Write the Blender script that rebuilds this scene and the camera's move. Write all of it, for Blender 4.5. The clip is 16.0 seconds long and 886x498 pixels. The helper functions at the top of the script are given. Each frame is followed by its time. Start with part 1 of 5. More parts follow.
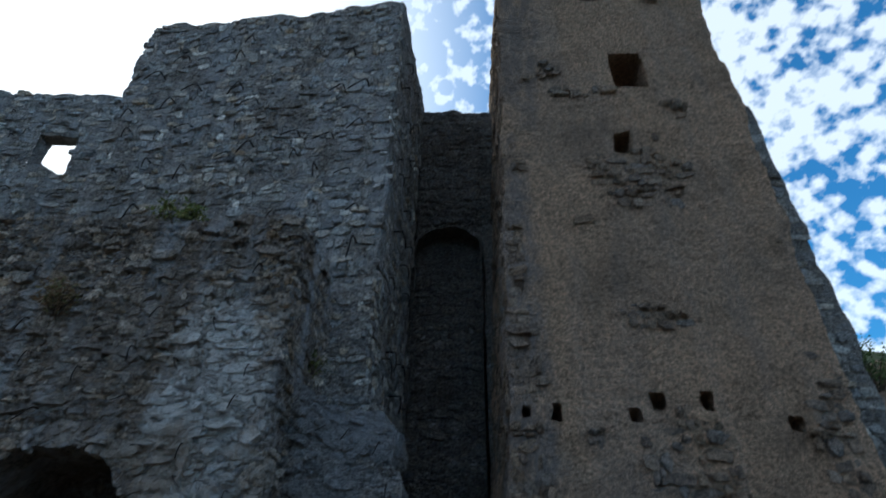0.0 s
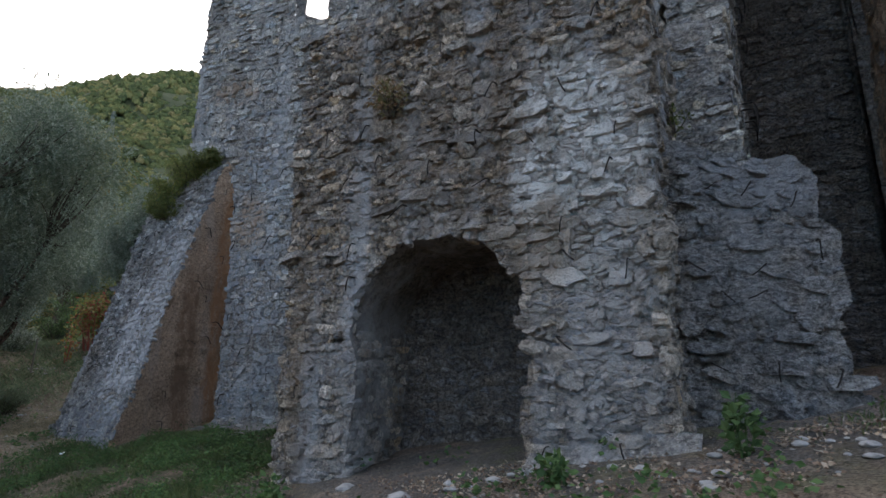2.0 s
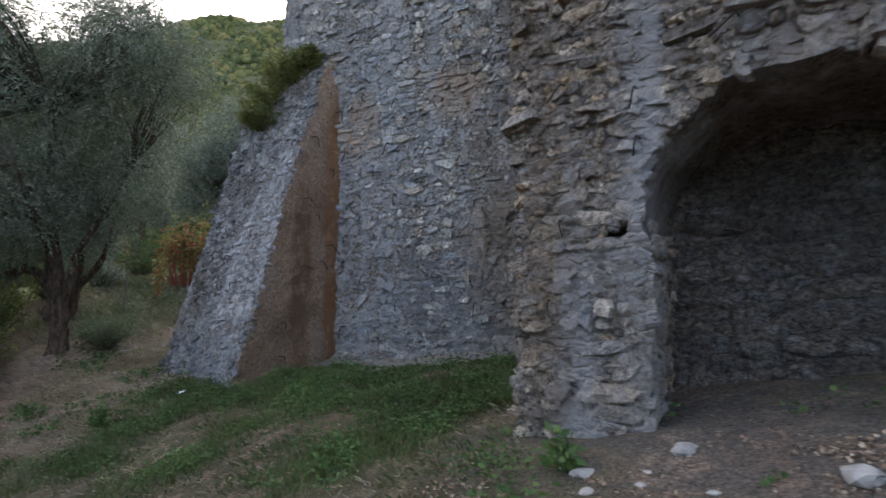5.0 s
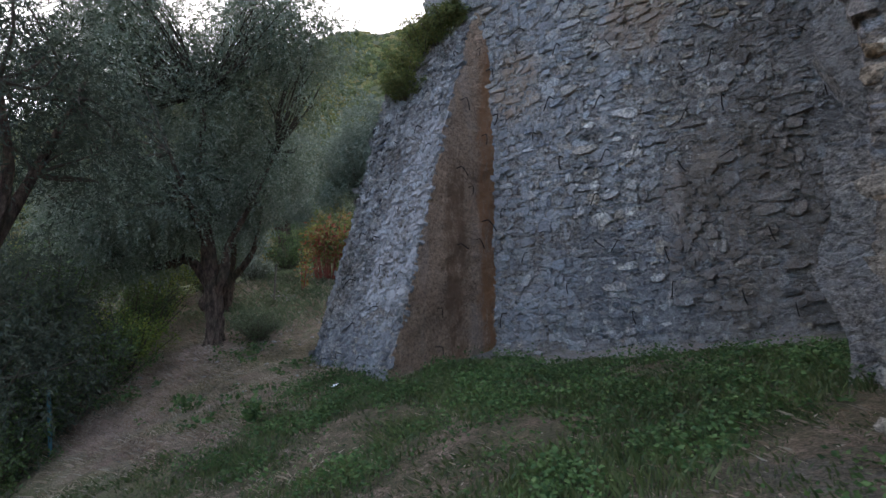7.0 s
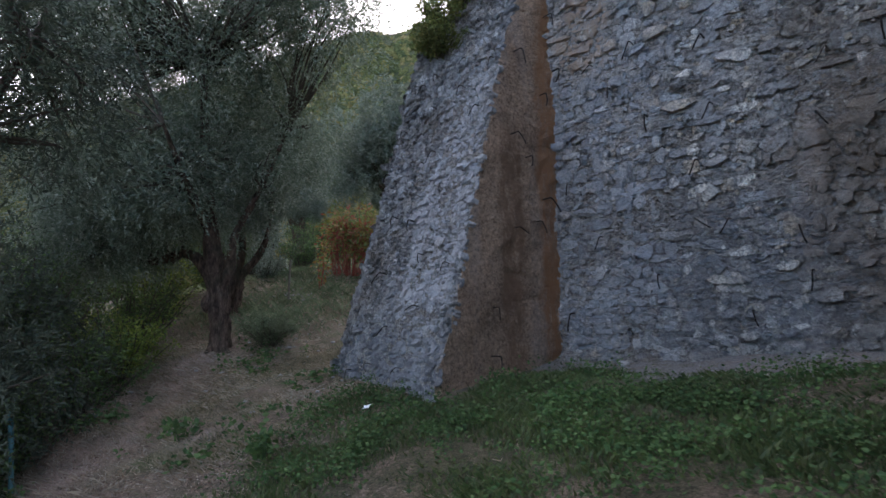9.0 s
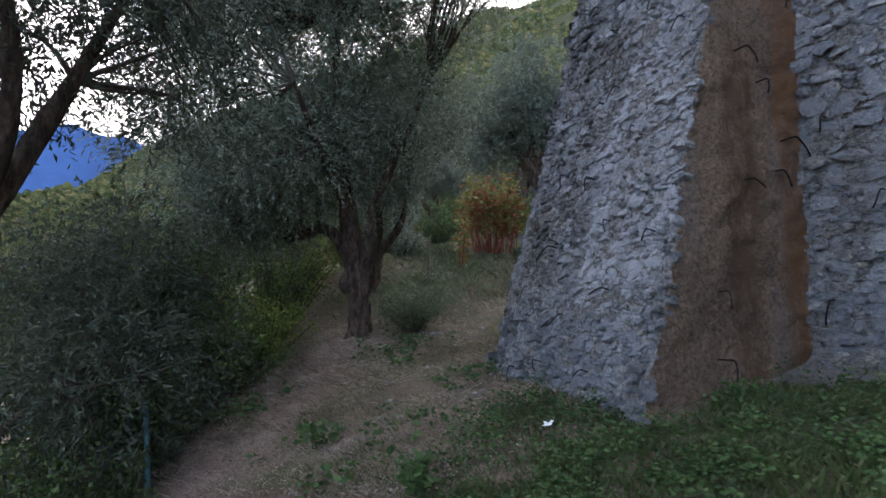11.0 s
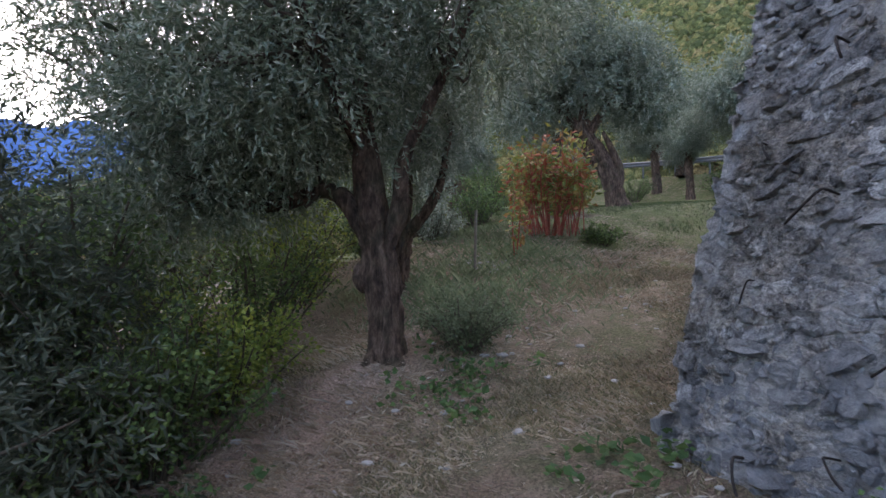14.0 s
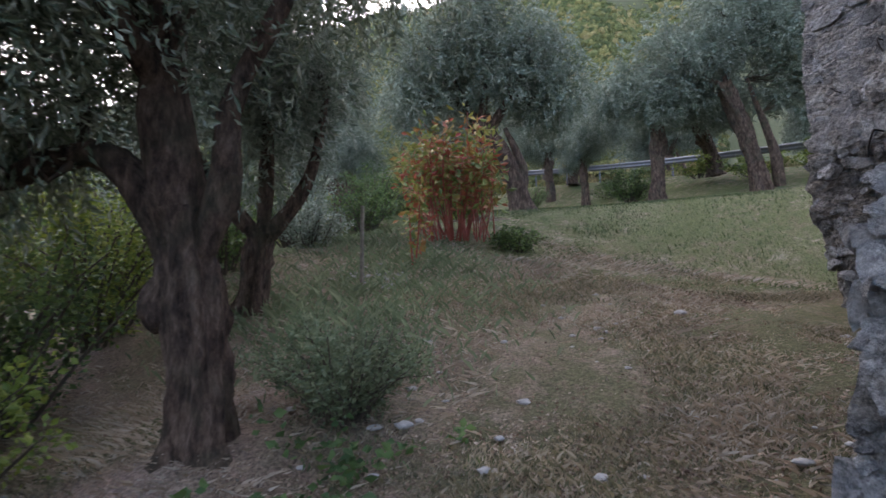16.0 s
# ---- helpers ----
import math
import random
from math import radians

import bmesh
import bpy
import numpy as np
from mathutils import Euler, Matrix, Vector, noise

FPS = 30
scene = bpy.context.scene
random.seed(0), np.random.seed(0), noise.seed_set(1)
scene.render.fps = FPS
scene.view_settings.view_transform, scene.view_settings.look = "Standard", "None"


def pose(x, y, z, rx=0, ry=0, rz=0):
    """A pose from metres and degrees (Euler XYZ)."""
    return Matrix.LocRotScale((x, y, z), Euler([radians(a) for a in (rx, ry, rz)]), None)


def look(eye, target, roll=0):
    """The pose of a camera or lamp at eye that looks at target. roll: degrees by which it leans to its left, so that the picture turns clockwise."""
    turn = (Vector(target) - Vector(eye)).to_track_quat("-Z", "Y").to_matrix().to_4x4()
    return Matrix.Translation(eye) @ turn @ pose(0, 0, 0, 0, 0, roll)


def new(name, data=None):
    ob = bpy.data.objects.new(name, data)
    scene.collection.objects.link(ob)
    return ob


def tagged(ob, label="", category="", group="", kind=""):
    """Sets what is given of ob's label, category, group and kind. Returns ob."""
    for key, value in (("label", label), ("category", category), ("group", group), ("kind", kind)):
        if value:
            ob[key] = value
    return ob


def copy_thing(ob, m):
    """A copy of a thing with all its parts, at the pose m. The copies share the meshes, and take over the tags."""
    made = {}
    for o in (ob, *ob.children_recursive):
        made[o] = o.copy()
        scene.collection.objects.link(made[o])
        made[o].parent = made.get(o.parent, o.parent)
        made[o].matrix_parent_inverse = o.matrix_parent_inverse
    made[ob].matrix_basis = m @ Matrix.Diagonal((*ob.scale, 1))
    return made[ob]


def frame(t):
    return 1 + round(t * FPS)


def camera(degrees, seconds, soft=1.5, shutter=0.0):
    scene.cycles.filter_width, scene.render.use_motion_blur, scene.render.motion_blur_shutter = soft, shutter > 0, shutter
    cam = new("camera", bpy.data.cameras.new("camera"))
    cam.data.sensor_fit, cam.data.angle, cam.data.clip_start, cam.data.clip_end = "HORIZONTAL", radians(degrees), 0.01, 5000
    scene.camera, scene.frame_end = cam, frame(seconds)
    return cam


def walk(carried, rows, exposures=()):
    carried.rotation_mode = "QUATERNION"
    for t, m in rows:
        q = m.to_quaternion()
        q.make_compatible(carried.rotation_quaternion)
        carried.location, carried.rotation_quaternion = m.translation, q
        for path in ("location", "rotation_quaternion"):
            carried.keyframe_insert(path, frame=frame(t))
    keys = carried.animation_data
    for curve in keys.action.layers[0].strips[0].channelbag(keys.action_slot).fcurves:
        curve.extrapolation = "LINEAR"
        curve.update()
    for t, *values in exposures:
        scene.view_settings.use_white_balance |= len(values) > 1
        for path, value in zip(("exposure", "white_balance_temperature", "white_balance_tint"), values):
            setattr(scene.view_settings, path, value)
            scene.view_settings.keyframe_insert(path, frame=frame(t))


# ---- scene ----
cam = camera(76.7, 16.0, shutter=0.22)
PATH = [
    (0, (0.198, -0.281, 1.68), (0.144, 1.416, 2.737), 1.0),
    (0.5, (-0.073, -0.113, 1.606), (-0.332, 1.709, 2.391), 1.1),
    (1, (-0.402, 0.187, 1.537), (-0.942, 2.013, 2.15), 0.6),
    (1.5, (-0.831, 0.417, 1.475), (-1.633, 2.175, 1.992), 0.8),
    (2, (-1.226, 0.576, 1.463), (-2.102, 2.31, 1.94), 0.9),
    (2.5, (-1.642, 0.778, 1.451), (-2.505, 2.529, 1.888), 0.5),
    (3, (-2.05, 0.76, 1.419), (-2.871, 2.534, 1.84), 0.7),
    (3.5, (-2.407, 0.899, 1.369), (-3.206, 2.7, 1.711), 0.3),
    (4, (-2.893, 1.043, 1.358), (-3.7, 2.845, 1.672), 0.2),
    (4.5, (-3.353, 1.158, 1.318), (-4.21, 2.942, 1.61), 0.3),
    (5, (-3.859, 1.411, 1.263), (-4.887, 3.106, 1.534), 0.5),
    (5.2, (-4.056, 1.471, 1.236), (-5.16, 3.117, 1.501), 0.6),
    (7.3, (-5.504, 2.386, 1.076), (-6.888, 3.805, 1.339), 0.2),
    (7.5, (-5.671, 2.482, 1.081), (-7.054, 3.903, 1.347), 0.1),
    (8, (-6.111, 2.669, 1.077), (-7.498, 4.086, 1.341), 0.3),
    (8.5, (-6.487, 2.948, 1.09), (-7.874, 4.367, 1.348), 0.0),
    (9, (-6.854, 3.121, 1.115), (-8.267, 4.512, 1.375), 0.0),
    (9.5, (-7.215, 3.326, 1.131), (-8.694, 4.648, 1.384), 0.3),
    (10, (-7.545, 3.563, 1.182), (-9.119, 4.772, 1.425), 0.1),
    (10.2, (-7.67, 3.612, 1.196), (-9.3, 4.746, 1.433), 0.2),
    (12.3, (-9.805, 4.157, 1.173), (-11.524, 5.166, 1.338), 0.7),
    (12.5, (-10.014, 4.267, 1.192), (-11.735, 5.273, 1.354), 0.7),
    (13, (-10.569, 4.431, 1.213), (-12.296, 5.428, 1.36), 0.8),
    (13.5, (-11.07, 4.702, 1.246), (-12.797, 5.701, 1.395), 0.7),
    (14, (-11.553, 4.959, 1.283), (-13.274, 5.964, 1.439), 0.3),
    (14.5, (-11.979, 5.192, 1.308), (-13.67, 6.245, 1.479), -0.0),
    (15, (-12.466, 5.513, 1.335), (-14.129, 6.611, 1.519), -0.7),
    (15.5, (-12.928, 5.834, 1.355), (-14.546, 6.994, 1.543), -0.8),
    (16, (-13.329, 6.207, 1.403), (-14.822, 7.523, 1.599), -1.4),
]
walk(cam, [(t, look(eye, target, roll)) for t, eye, target, roll in PATH],
     [(0, 0.25, 6050, 4), (0.5, 0.87, 6600, 9), (1.0, 1.27, 6800, 12), (1.5, 1.34, 6950, 14), (2.5, 1.42, 7300, 16), (3.5, 1.53, 7450, 18), (5, 1.72, 7400, 19), (7.5, 1.56, 6850, 19), (9, 1.56, 6850, 20),
      (10, 1.62, 6850, 20), (12.5, 1.87, 7050, 22), (14, 2.16, 7050, 24), (16, 2.2, 7000, 24)])

# ---- world and light ----
SUN_FROM = Vector((-0.80, 0.42, 0.45)).normalized()
world = bpy.data.worlds.new("sky")
scene.world = world
world.use_nodes = True
wn, wl = world.node_tree.nodes, world.node_tree.links
wn.clear()
w_out, w_bg = wn.new("ShaderNodeOutputWorld"), wn.new("ShaderNodeBackground")
w_sky = wn.new("ShaderNodeTexSky")
w_sky.sky_type, w_sky.sun_disc = "NISHITA", False
w_sky.sun_elevation, w_sky.sun_rotation = math.asin(SUN_FROM.z), math.atan2(SUN_FROM.x, SUN_FROM.y)
w_sky.dust_density, w_sky.ozone_density = 1.5, 2.5
w_co = wn.new("ShaderNodeTexCoord")
w_map = wn.new("ShaderNodeMapping")
w_map.inputs["Scale"].default_value = (1.0, 1.0, 1.15)
w_n1, w_n2 = wn.new("ShaderNodeTexNoise"), wn.new("ShaderNodeTexNoise")
w_n1.inputs["Scale"].default_value, w_n1.inputs["Detail"].default_value = 36.0, 4.5
w_n2.inputs["Scale"].default_value, w_n2.inputs["Detail"].default_value = 2.0, 3.0
w_add = wn.new("ShaderNodeMath")
w_add.operation = "MULTIPLY_ADD"
w_add.inputs[1].default_value = 0.8
w_ramp = wn.new("ShaderNodeValToRGB")
w_ramp.color_ramp.elements[0].position, w_ramp.color_ramp.elements[1].position = 0.83, 1.36
w_ramp.color_ramp.elements[1].color = (0.62, 0.62, 0.62, 1)
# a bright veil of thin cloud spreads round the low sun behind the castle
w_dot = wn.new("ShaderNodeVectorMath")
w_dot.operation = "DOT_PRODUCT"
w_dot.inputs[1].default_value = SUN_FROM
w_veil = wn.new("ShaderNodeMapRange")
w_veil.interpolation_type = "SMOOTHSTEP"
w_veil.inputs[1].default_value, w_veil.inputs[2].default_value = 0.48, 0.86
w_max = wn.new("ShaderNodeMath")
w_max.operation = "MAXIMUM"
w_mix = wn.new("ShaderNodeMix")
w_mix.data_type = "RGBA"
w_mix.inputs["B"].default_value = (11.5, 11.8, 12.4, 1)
wl.new(w_co.outputs["Generated"], w_map.inputs[0])
wl.new(w_map.outputs[0], w_n1.inputs["Vector"])
wl.new(w_map.outputs[0], w_n2.inputs["Vector"])
wl.new(w_n2.outputs[0], w_add.inputs[0])
wl.new(w_n1.outputs[0], w_add.inputs[2])
wl.new(w_add.outputs[0], w_ramp.inputs[0])
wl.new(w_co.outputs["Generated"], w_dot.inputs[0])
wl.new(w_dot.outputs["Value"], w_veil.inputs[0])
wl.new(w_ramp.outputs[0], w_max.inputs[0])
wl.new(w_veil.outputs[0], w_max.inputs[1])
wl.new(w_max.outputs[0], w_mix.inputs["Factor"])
w_tint = wn.new("ShaderNodeMix")
w_tint.data_type, w_tint.blend_type = "RGBA", "MULTIPLY"
w_tint.inputs["Factor"].default_value, w_tint.inputs["B"].default_value = 1.0, (0.46, 1.36, 1.85, 1)
wl.new(w_sky.outputs[0], w_tint.inputs["A"])
wl.new(w_tint.outputs["Result"], w_mix.inputs["A"])
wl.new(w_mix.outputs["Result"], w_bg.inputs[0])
wl.new(w_bg.outputs[0], w_out.inputs[0])
w_bg.inputs[1].default_value = 0.10

sun = new("sun", bpy.data.lights.new("sun", "SUN"))
sun.data.energy, sun.data.angle, sun.data.color = 0.6, radians(25), (1.0, 0.96, 0.9)
sun.matrix_world = look(SUN_FROM * 60, (0, 0, 0))


# ---- materials ----
def nodes_of(name, rough=0.9, spec=0.25):
    m = bpy.data.materials.new(name)
    m.use_nodes = True
    nt = m.node_tree
    b = nt.nodes["Principled BSDF"]
    b.inputs["Roughness"].default_value, b.inputs["Specular IOR Level"].default_value = rough, spec
    return m, nt, b


def noise_node(nt, scale, detail=4.0, rough=0.6, stretch=None):
    geo = nt.nodes.new("ShaderNodeNewGeometry")
    n = nt.nodes.new("ShaderNodeTexNoise")
    n.inputs["Scale"].default_value, n.inputs["Detail"].default_value, n.inputs["Roughness"].default_value = scale, detail, rough
    src = geo.outputs["Position"]
    if stretch:
        mp = nt.nodes.new("ShaderNodeMapping")
        mp.inputs["Scale"].default_value = stretch
        nt.links.new(src, mp.inputs[0])
        src = mp.outputs[0]
    nt.links.new(src, n.inputs["Vector"])
    return n.outputs[0]


def ramp(nt, fac, stops):
    r = nt.nodes.new("ShaderNodeValToRGB")
    el = r.color_ramp.elements
    while len(el) < len(stops):
        el.new(0.5)
    for e, (p, c) in zip(el, stops):
        e.position, e.color = p, (*c, 1)
    nt.links.new(fac, r.inputs[0])
    return r.outputs[0]


def mix(nt, a, b, fac, mode="MIX"):
    m = nt.nodes.new("ShaderNodeMix")
    m.data_type, m.blend_type = "RGBA", mode
    for key, v in (("A", a), ("B", b), ("Factor", fac)):
        if isinstance(v, (int, float)):
            m.inputs[key].default_value = v
        elif isinstance(v, tuple):
            m.inputs[key].default_value = (*v, 1)
        else:
            nt.links.new(v, m.inputs[key])
    return m.outputs["Result"]


def bump(nt, b, height, strength, dist):
    n = nt.nodes.new("ShaderNodeBump")
    n.inputs["Strength"].default_value, n.inputs["Distance"].default_value = strength, dist
    nt.links.new(height, n.inputs["Height"])
    nt.links.new(n.outputs[0], b.inputs["Normal"])


def any_random(nt):
    """One random number for each piece, whether it is an object or an island of a joined mesh."""
    o, g, f = nt.nodes.new("ShaderNodeObjectInfo"), nt.nodes.new("ShaderNodeNewGeometry"), nt.nodes.new("ShaderNodeMath")
    a = nt.nodes.new("ShaderNodeMath")
    f.operation = "FRACT"
    nt.links.new(o.outputs["Random"], a.inputs[0])
    nt.links.new(g.outputs["Random Per Island"], a.inputs[1])
    nt.links.new(a.outputs[0], f.inputs[0])
    return f.outputs[0]


def stain(nt, centre, radii, soft=0.5):
    """1 inside a ragged blot round centre, 0 outside."""
    geo, s, d, l = (nt.nodes.new(k) for k in ("ShaderNodeNewGeometry", "ShaderNodeVectorMath", "ShaderNodeVectorMath", "ShaderNodeVectorMath"))
    s.operation, d.operation, l.operation = "SUBTRACT", "DIVIDE", "LENGTH"
    s.inputs[1].default_value, d.inputs[1].default_value = centre, radii
    nt.links.new(geo.outputs["Position"], s.inputs[0])
    nt.links.new(s.outputs[0], d.inputs[0])
    nt.links.new(d.outputs[0], l.inputs[0])
    a = nt.nodes.new("ShaderNodeMath")
    a.operation = "MULTIPLY_ADD"
    a.inputs[1].default_value = 1.1
    nt.links.new(noise_node(nt, 3.0, 4, 0.7), a.inputs[0])
    nt.links.new(l.outputs["Value"], a.inputs[2])
    r = nt.nodes.new("ShaderNodeMapRange")
    r.inputs[1].default_value, r.inputs[2].default_value = 1.55 + soft * 0.5, 1.55 - soft * 0.5
    nt.links.new(a.outputs[0], r.inputs[0])
    runs = ramp(nt, noise_node(nt, 2.6, 7, 0.8, (1.8, 1.8, 0.55)), [(0.36, (0.12, 0.12, 0.12)), (0.58, (1.25, 1.25, 1.25))])
    k = nt.nodes.new("ShaderNodeMath")
    k.operation, k.use_clamp = "MULTIPLY", True
    nt.links.new(r.outputs[0], k.inputs[0])
    nt.links.new(runs, k.inputs[1])
    return k.outputs[0]


GREY = [(0.0, (0.085, 0.09, 0.10)), (0.25, (0.16, 0.165, 0.18)), (0.5, (0.24, 0.235, 0.23)), (0.66, (0.20, 0.225, 0.26)), (0.82, (0.27, 0.23, 0.185)), (0.93, (0.33, 0.335, 0.345)), (1.0, (0.48, 0.48, 0.48))]


def stone_material(name, tones, dirt, stains=(), bump_d=0.02, bedded=0.0, streaks=0.5, pits=0.9):
    """bedded: how strongly small flat stones show in a mortar surface."""
    m, nt, b = nodes_of(name, 0.92, 0.2)
    c = ramp(nt, any_random(nt), tones)
    cell_height = None
    if bedded:
        geo, mp, add, warp = (nt.nodes.new(k) for k in ("ShaderNodeNewGeometry", "ShaderNodeMapping", "ShaderNodeVectorMath", "ShaderNodeTexNoise"))
        warp.inputs["Scale"].default_value, warp.inputs["Detail"].default_value = 5.0, 3.0
        sc = nt.nodes.new("ShaderNodeVectorMath")
        sc.operation, sc.inputs[3].default_value = "SCALE", 0.2
        nt.links.new(geo.outputs["Position"], warp.inputs["Vector"])
        nt.links.new(warp.outputs["Color"], sc.inputs[0])
        nt.links.new(geo.outputs["Position"], add.inputs[0])
        nt.links.new(sc.outputs[0], add.inputs[1])
        mp.inputs["Scale"].default_value = (7.0, 7.0, 14.0)
        nt.links.new(add.outputs[0], mp.inputs[0])
        cells, edge = nt.nodes.new("ShaderNodeTexVoronoi"), nt.nodes.new("ShaderNodeTexVoronoi")
        edge.feature = "DISTANCE_TO_EDGE"
        for v in (cells, edge):
            v.inputs["Scale"].default_value = 1.0
            nt.links.new(mp.outputs[0], v.inputs["Vector"])
        grey = nt.nodes.new("ShaderNodeSeparateColor")
        nt.links.new(cells.outputs["Color"], grey.inputs[0])
        tone = ramp(nt, grey.outputs[0], GREY)
        body = ramp(nt, edge.outputs["Distance"], [(0.0, (0, 0, 0)), (0.24, (bedded, bedded, bedded))])
        c = mix(nt, c, tone, body)
        cell_height = body
    c = mix(nt, c, dirt, ramp(nt, noise_node(nt, 0.9, 5, 0.65), [(0.46, (0, 0, 0)), (0.68, (0.75, 0.75, 0.75))]))
    c = mix(nt, c, ramp(nt, noise_node(nt, 22, 8, 0.8), [(0.40, (0.28, 0.28, 0.29)), (0.5, (1.0, 1.0, 1.0)), (0.62, (1.62, 1.62, 1.6))]), pits, "MULTIPLY")
    c = mix(nt, c, ramp(nt, noise_node(nt, 70, 4, 0.8), [(0.36, (0.5, 0.5, 0.5)), (0.62, (1.35, 1.35, 1.35))]), 0.8, "MULTIPLY")
    streak = ramp(nt, noise_node(nt, 1.6, 3, 0.5, (1.6, 1.6, 0.16)), [(0.5, (0, 0, 0)), (0.68, (streaks, streaks, streaks))])
    c = mix(nt, c, (0.43, 0.44, 0.455), streak)
    if streaks == 0.5:
        c = mix(nt, c, (0.50, 0.495, 0.48), ramp(nt, noise_node(nt, 3.4, 6, 0.75), [(0.50, (0, 0, 0)), (0.66, (0.6, 0.6, 0.6))]))
        c = mix(nt, c, (0.13, 0.125, 0.125), ramp(nt, noise_node(nt, 2.3, 6, 0.75), [(0.55, (0, 0, 0)), (0.70, (0.5, 0.5, 0.5))]))
    for centre, radii, colour, much in stains:
        s = stain(nt, centre, radii)
        mul = nt.nodes.new("ShaderNodeMath")
        mul.operation = "MULTIPLY"
        mul.inputs[1].default_value = much
        nt.links.new(s, mul.inputs[0])
        c = mix(nt, c, colour, mul.outputs[0])
    nt.links.new(c, b.inputs["Base Color"])
    h = nt.nodes.new("ShaderNodeMath")
    h.operation = "MULTIPLY_ADD"
    h.inputs[1].default_value = 2.2
    nt.links.new(noise_node(nt, 7, 6, 0.75), h.inputs[0])
    nt.links.new(noise_node(nt, 34, 8, 0.75), h.inputs[2])
    top = h.outputs[0]
    if cell_height:
        j = nt.nodes.new("ShaderNodeMath")
        j.operation, j.inputs[1].default_value = "MULTIPLY_ADD", 0.7
        nt.links.new(cell_height, j.inputs[0])
        nt.links.new(top, j.inputs[2])
        top = j.outputs[0]
    bump(nt, b, top, 1.0, bump_d * 2.2)
    return m


WHITE_LIME = (0.70, 0.69, 0.66)
def softened(tones, keep, gain):
    """Draws the tones of single stones towards their mean."""
    mean = [sum(c[i] for _, c in tones) / len(tones) for i in range(3)]
    return [(p, tuple(g * (m + (v - m) * keep) for v, m, g in zip(c, mean, gain))) for p, c in tones]


M_STONE = stone_material("rubble_limestone", softened(GREY, 1.0, (2.08, 1.98, 1.78)), (0.19, 0.15, 0.11), [
    ((-6.9, 9.8, 2.6), (1.5, 1.0, 3.2), (0.19, 0.155, 0.125), 0.6), ((-8.6, 9.7, 5.4), (0.5, 0.8, 0.5), (0.38, 0.27, 0.19), 0.7), ((-9.0, 9.7, 1.6), (1.2, 0.8, 0.9), (0.20, 0.215, 0.24), 0.5), ((-8.2, 9.7, 2.9), (0.12, 0.6, 0.4), (0.55, 0.46, 0.40), 0.7), ((-10.4, 9.5, 3.6), (0.9, 1.2, 4.2), (0.36, 0.385, 0.42), 0.55), ((-10.6, 9.4, 5.0), (0.42, 0.8, 0.6), (0.40, 0.28, 0.19), 0.8), ((-7.5, 9.7, 2.4), (1.1, 1.0, 1.2), (0.24, 0.19, 0.15), 0.55),
    ((-11.3, 9.3, 8.3), (0.7, 0.8, 0.35), (0.36, 0.24, 0.16), 0.6), ((-3.35, 6.65, 8.0), (0.22, 0.6, 0.2), (0.42, 0.30, 0.19), 0.9)])
M_ARCH_STONE = stone_material("weathered_rubble", softened(GREY, 1.0, (1.68, 1.42, 1.14)), (0.19, 0.14, 0.095), [
    ((-3.5, 5.1, 3.7), (1.4, 0.8, 0.9), (0.23, 0.185, 0.145), 0.4), ((-5.3, 5.3, 1.8), (0.2, 0.8, 1.6), (0.22, 0.165, 0.12), 0.5), ((-2.25, 5.0, 3.3), (0.55, 0.8, 1.05), WHITE_LIME, 1.6), ((-2.1, 5.0, 2.2), (0.7, 0.8, 1.1), (0.40, 0.36, 0.31), 0.5),
    ((-4.6, 5.3, 1.9), (0.25, 0.8, 2.2), (0.44, 0.44, 0.44), 0.5), ((-1.9, 5.0, 1.7), (0.25, 0.8, 1.3), (0.44, 0.45, 0.46), 0.5), ((-2.55, 5.1, 2.7), (0.35, 0.8, 0.35), (0.30, 0.22, 0.15), 0.6)], 0.025, 0.0, 0.75)
STUB = [(p, (0.95 * c[0] + 0.02, 0.9 * c[1] + 0.02, 0.83 * c[2] + 0.02)) for p, c in softened(GREY, 0.4, (1, 1, 1))]
M_STUB = stone_material("blue_grey_rubble", STUB, (0.11, 0.105, 0.10), [((-0.7, 5.7, 3.2), (0.6, 0.8, 0.3), (0.3, 0.31, 0.33), 0.5)], 0.03, 0.5, 0.3)
M_MORTAR = stone_material("lime_mortar", [(0.0, (0.295, 0.27, 0.235)), (1.0, (0.40, 0.365, 0.325))], (0.19, 0.165, 0.14), [((-6.9, 9.8, 2.6), (1.5, 1.0, 3.2), (0.19, 0.155, 0.125), 0.6), ((-8.6, 9.7, 5.4), (0.5, 0.8, 0.5), (0.38, 0.27, 0.19), 0.7), ((-9.0, 9.7, 1.6), (1.2, 0.8, 0.9), (0.20, 0.215, 0.24), 0.5), ((-8.2, 9.7, 2.9), (0.12, 0.6, 0.4), (0.55, 0.46, 0.40), 0.7)], 0.03, 0.55)
M_ARCH_MORTAR = stone_material("brown_mortar", [(0.0, (0.28, 0.225, 0.172)), (1.0, (0.33, 0.27, 0.21))], (0.18, 0.135, 0.10), [
    ((-3.5, 5.1, 3.7), (1.4, 0.8, 0.9), (0.24, 0.18, 0.13), 0.55), ((-5.3, 5.3, 1.8), (0.2, 0.8, 1.6), (0.22, 0.165, 0.12), 0.5), ((-2.25, 5.0, 3.3), (0.55, 0.8, 1.05), (0.46, 0.44, 0.41), 1.2), ((-4.6, 5.3, 1.9), (0.25, 0.8, 2.2), (0.44, 0.44, 0.44), 0.5), ((-1.9, 5.0, 1.7), (0.25, 0.8, 1.3), (0.44, 0.45, 0.46), 0.5), ((-2.55, 5.1, 2.7), (0.35, 0.8, 0.35), (0.30, 0.22, 0.15), 0.6)], 0.03, 0.8, 0.75)
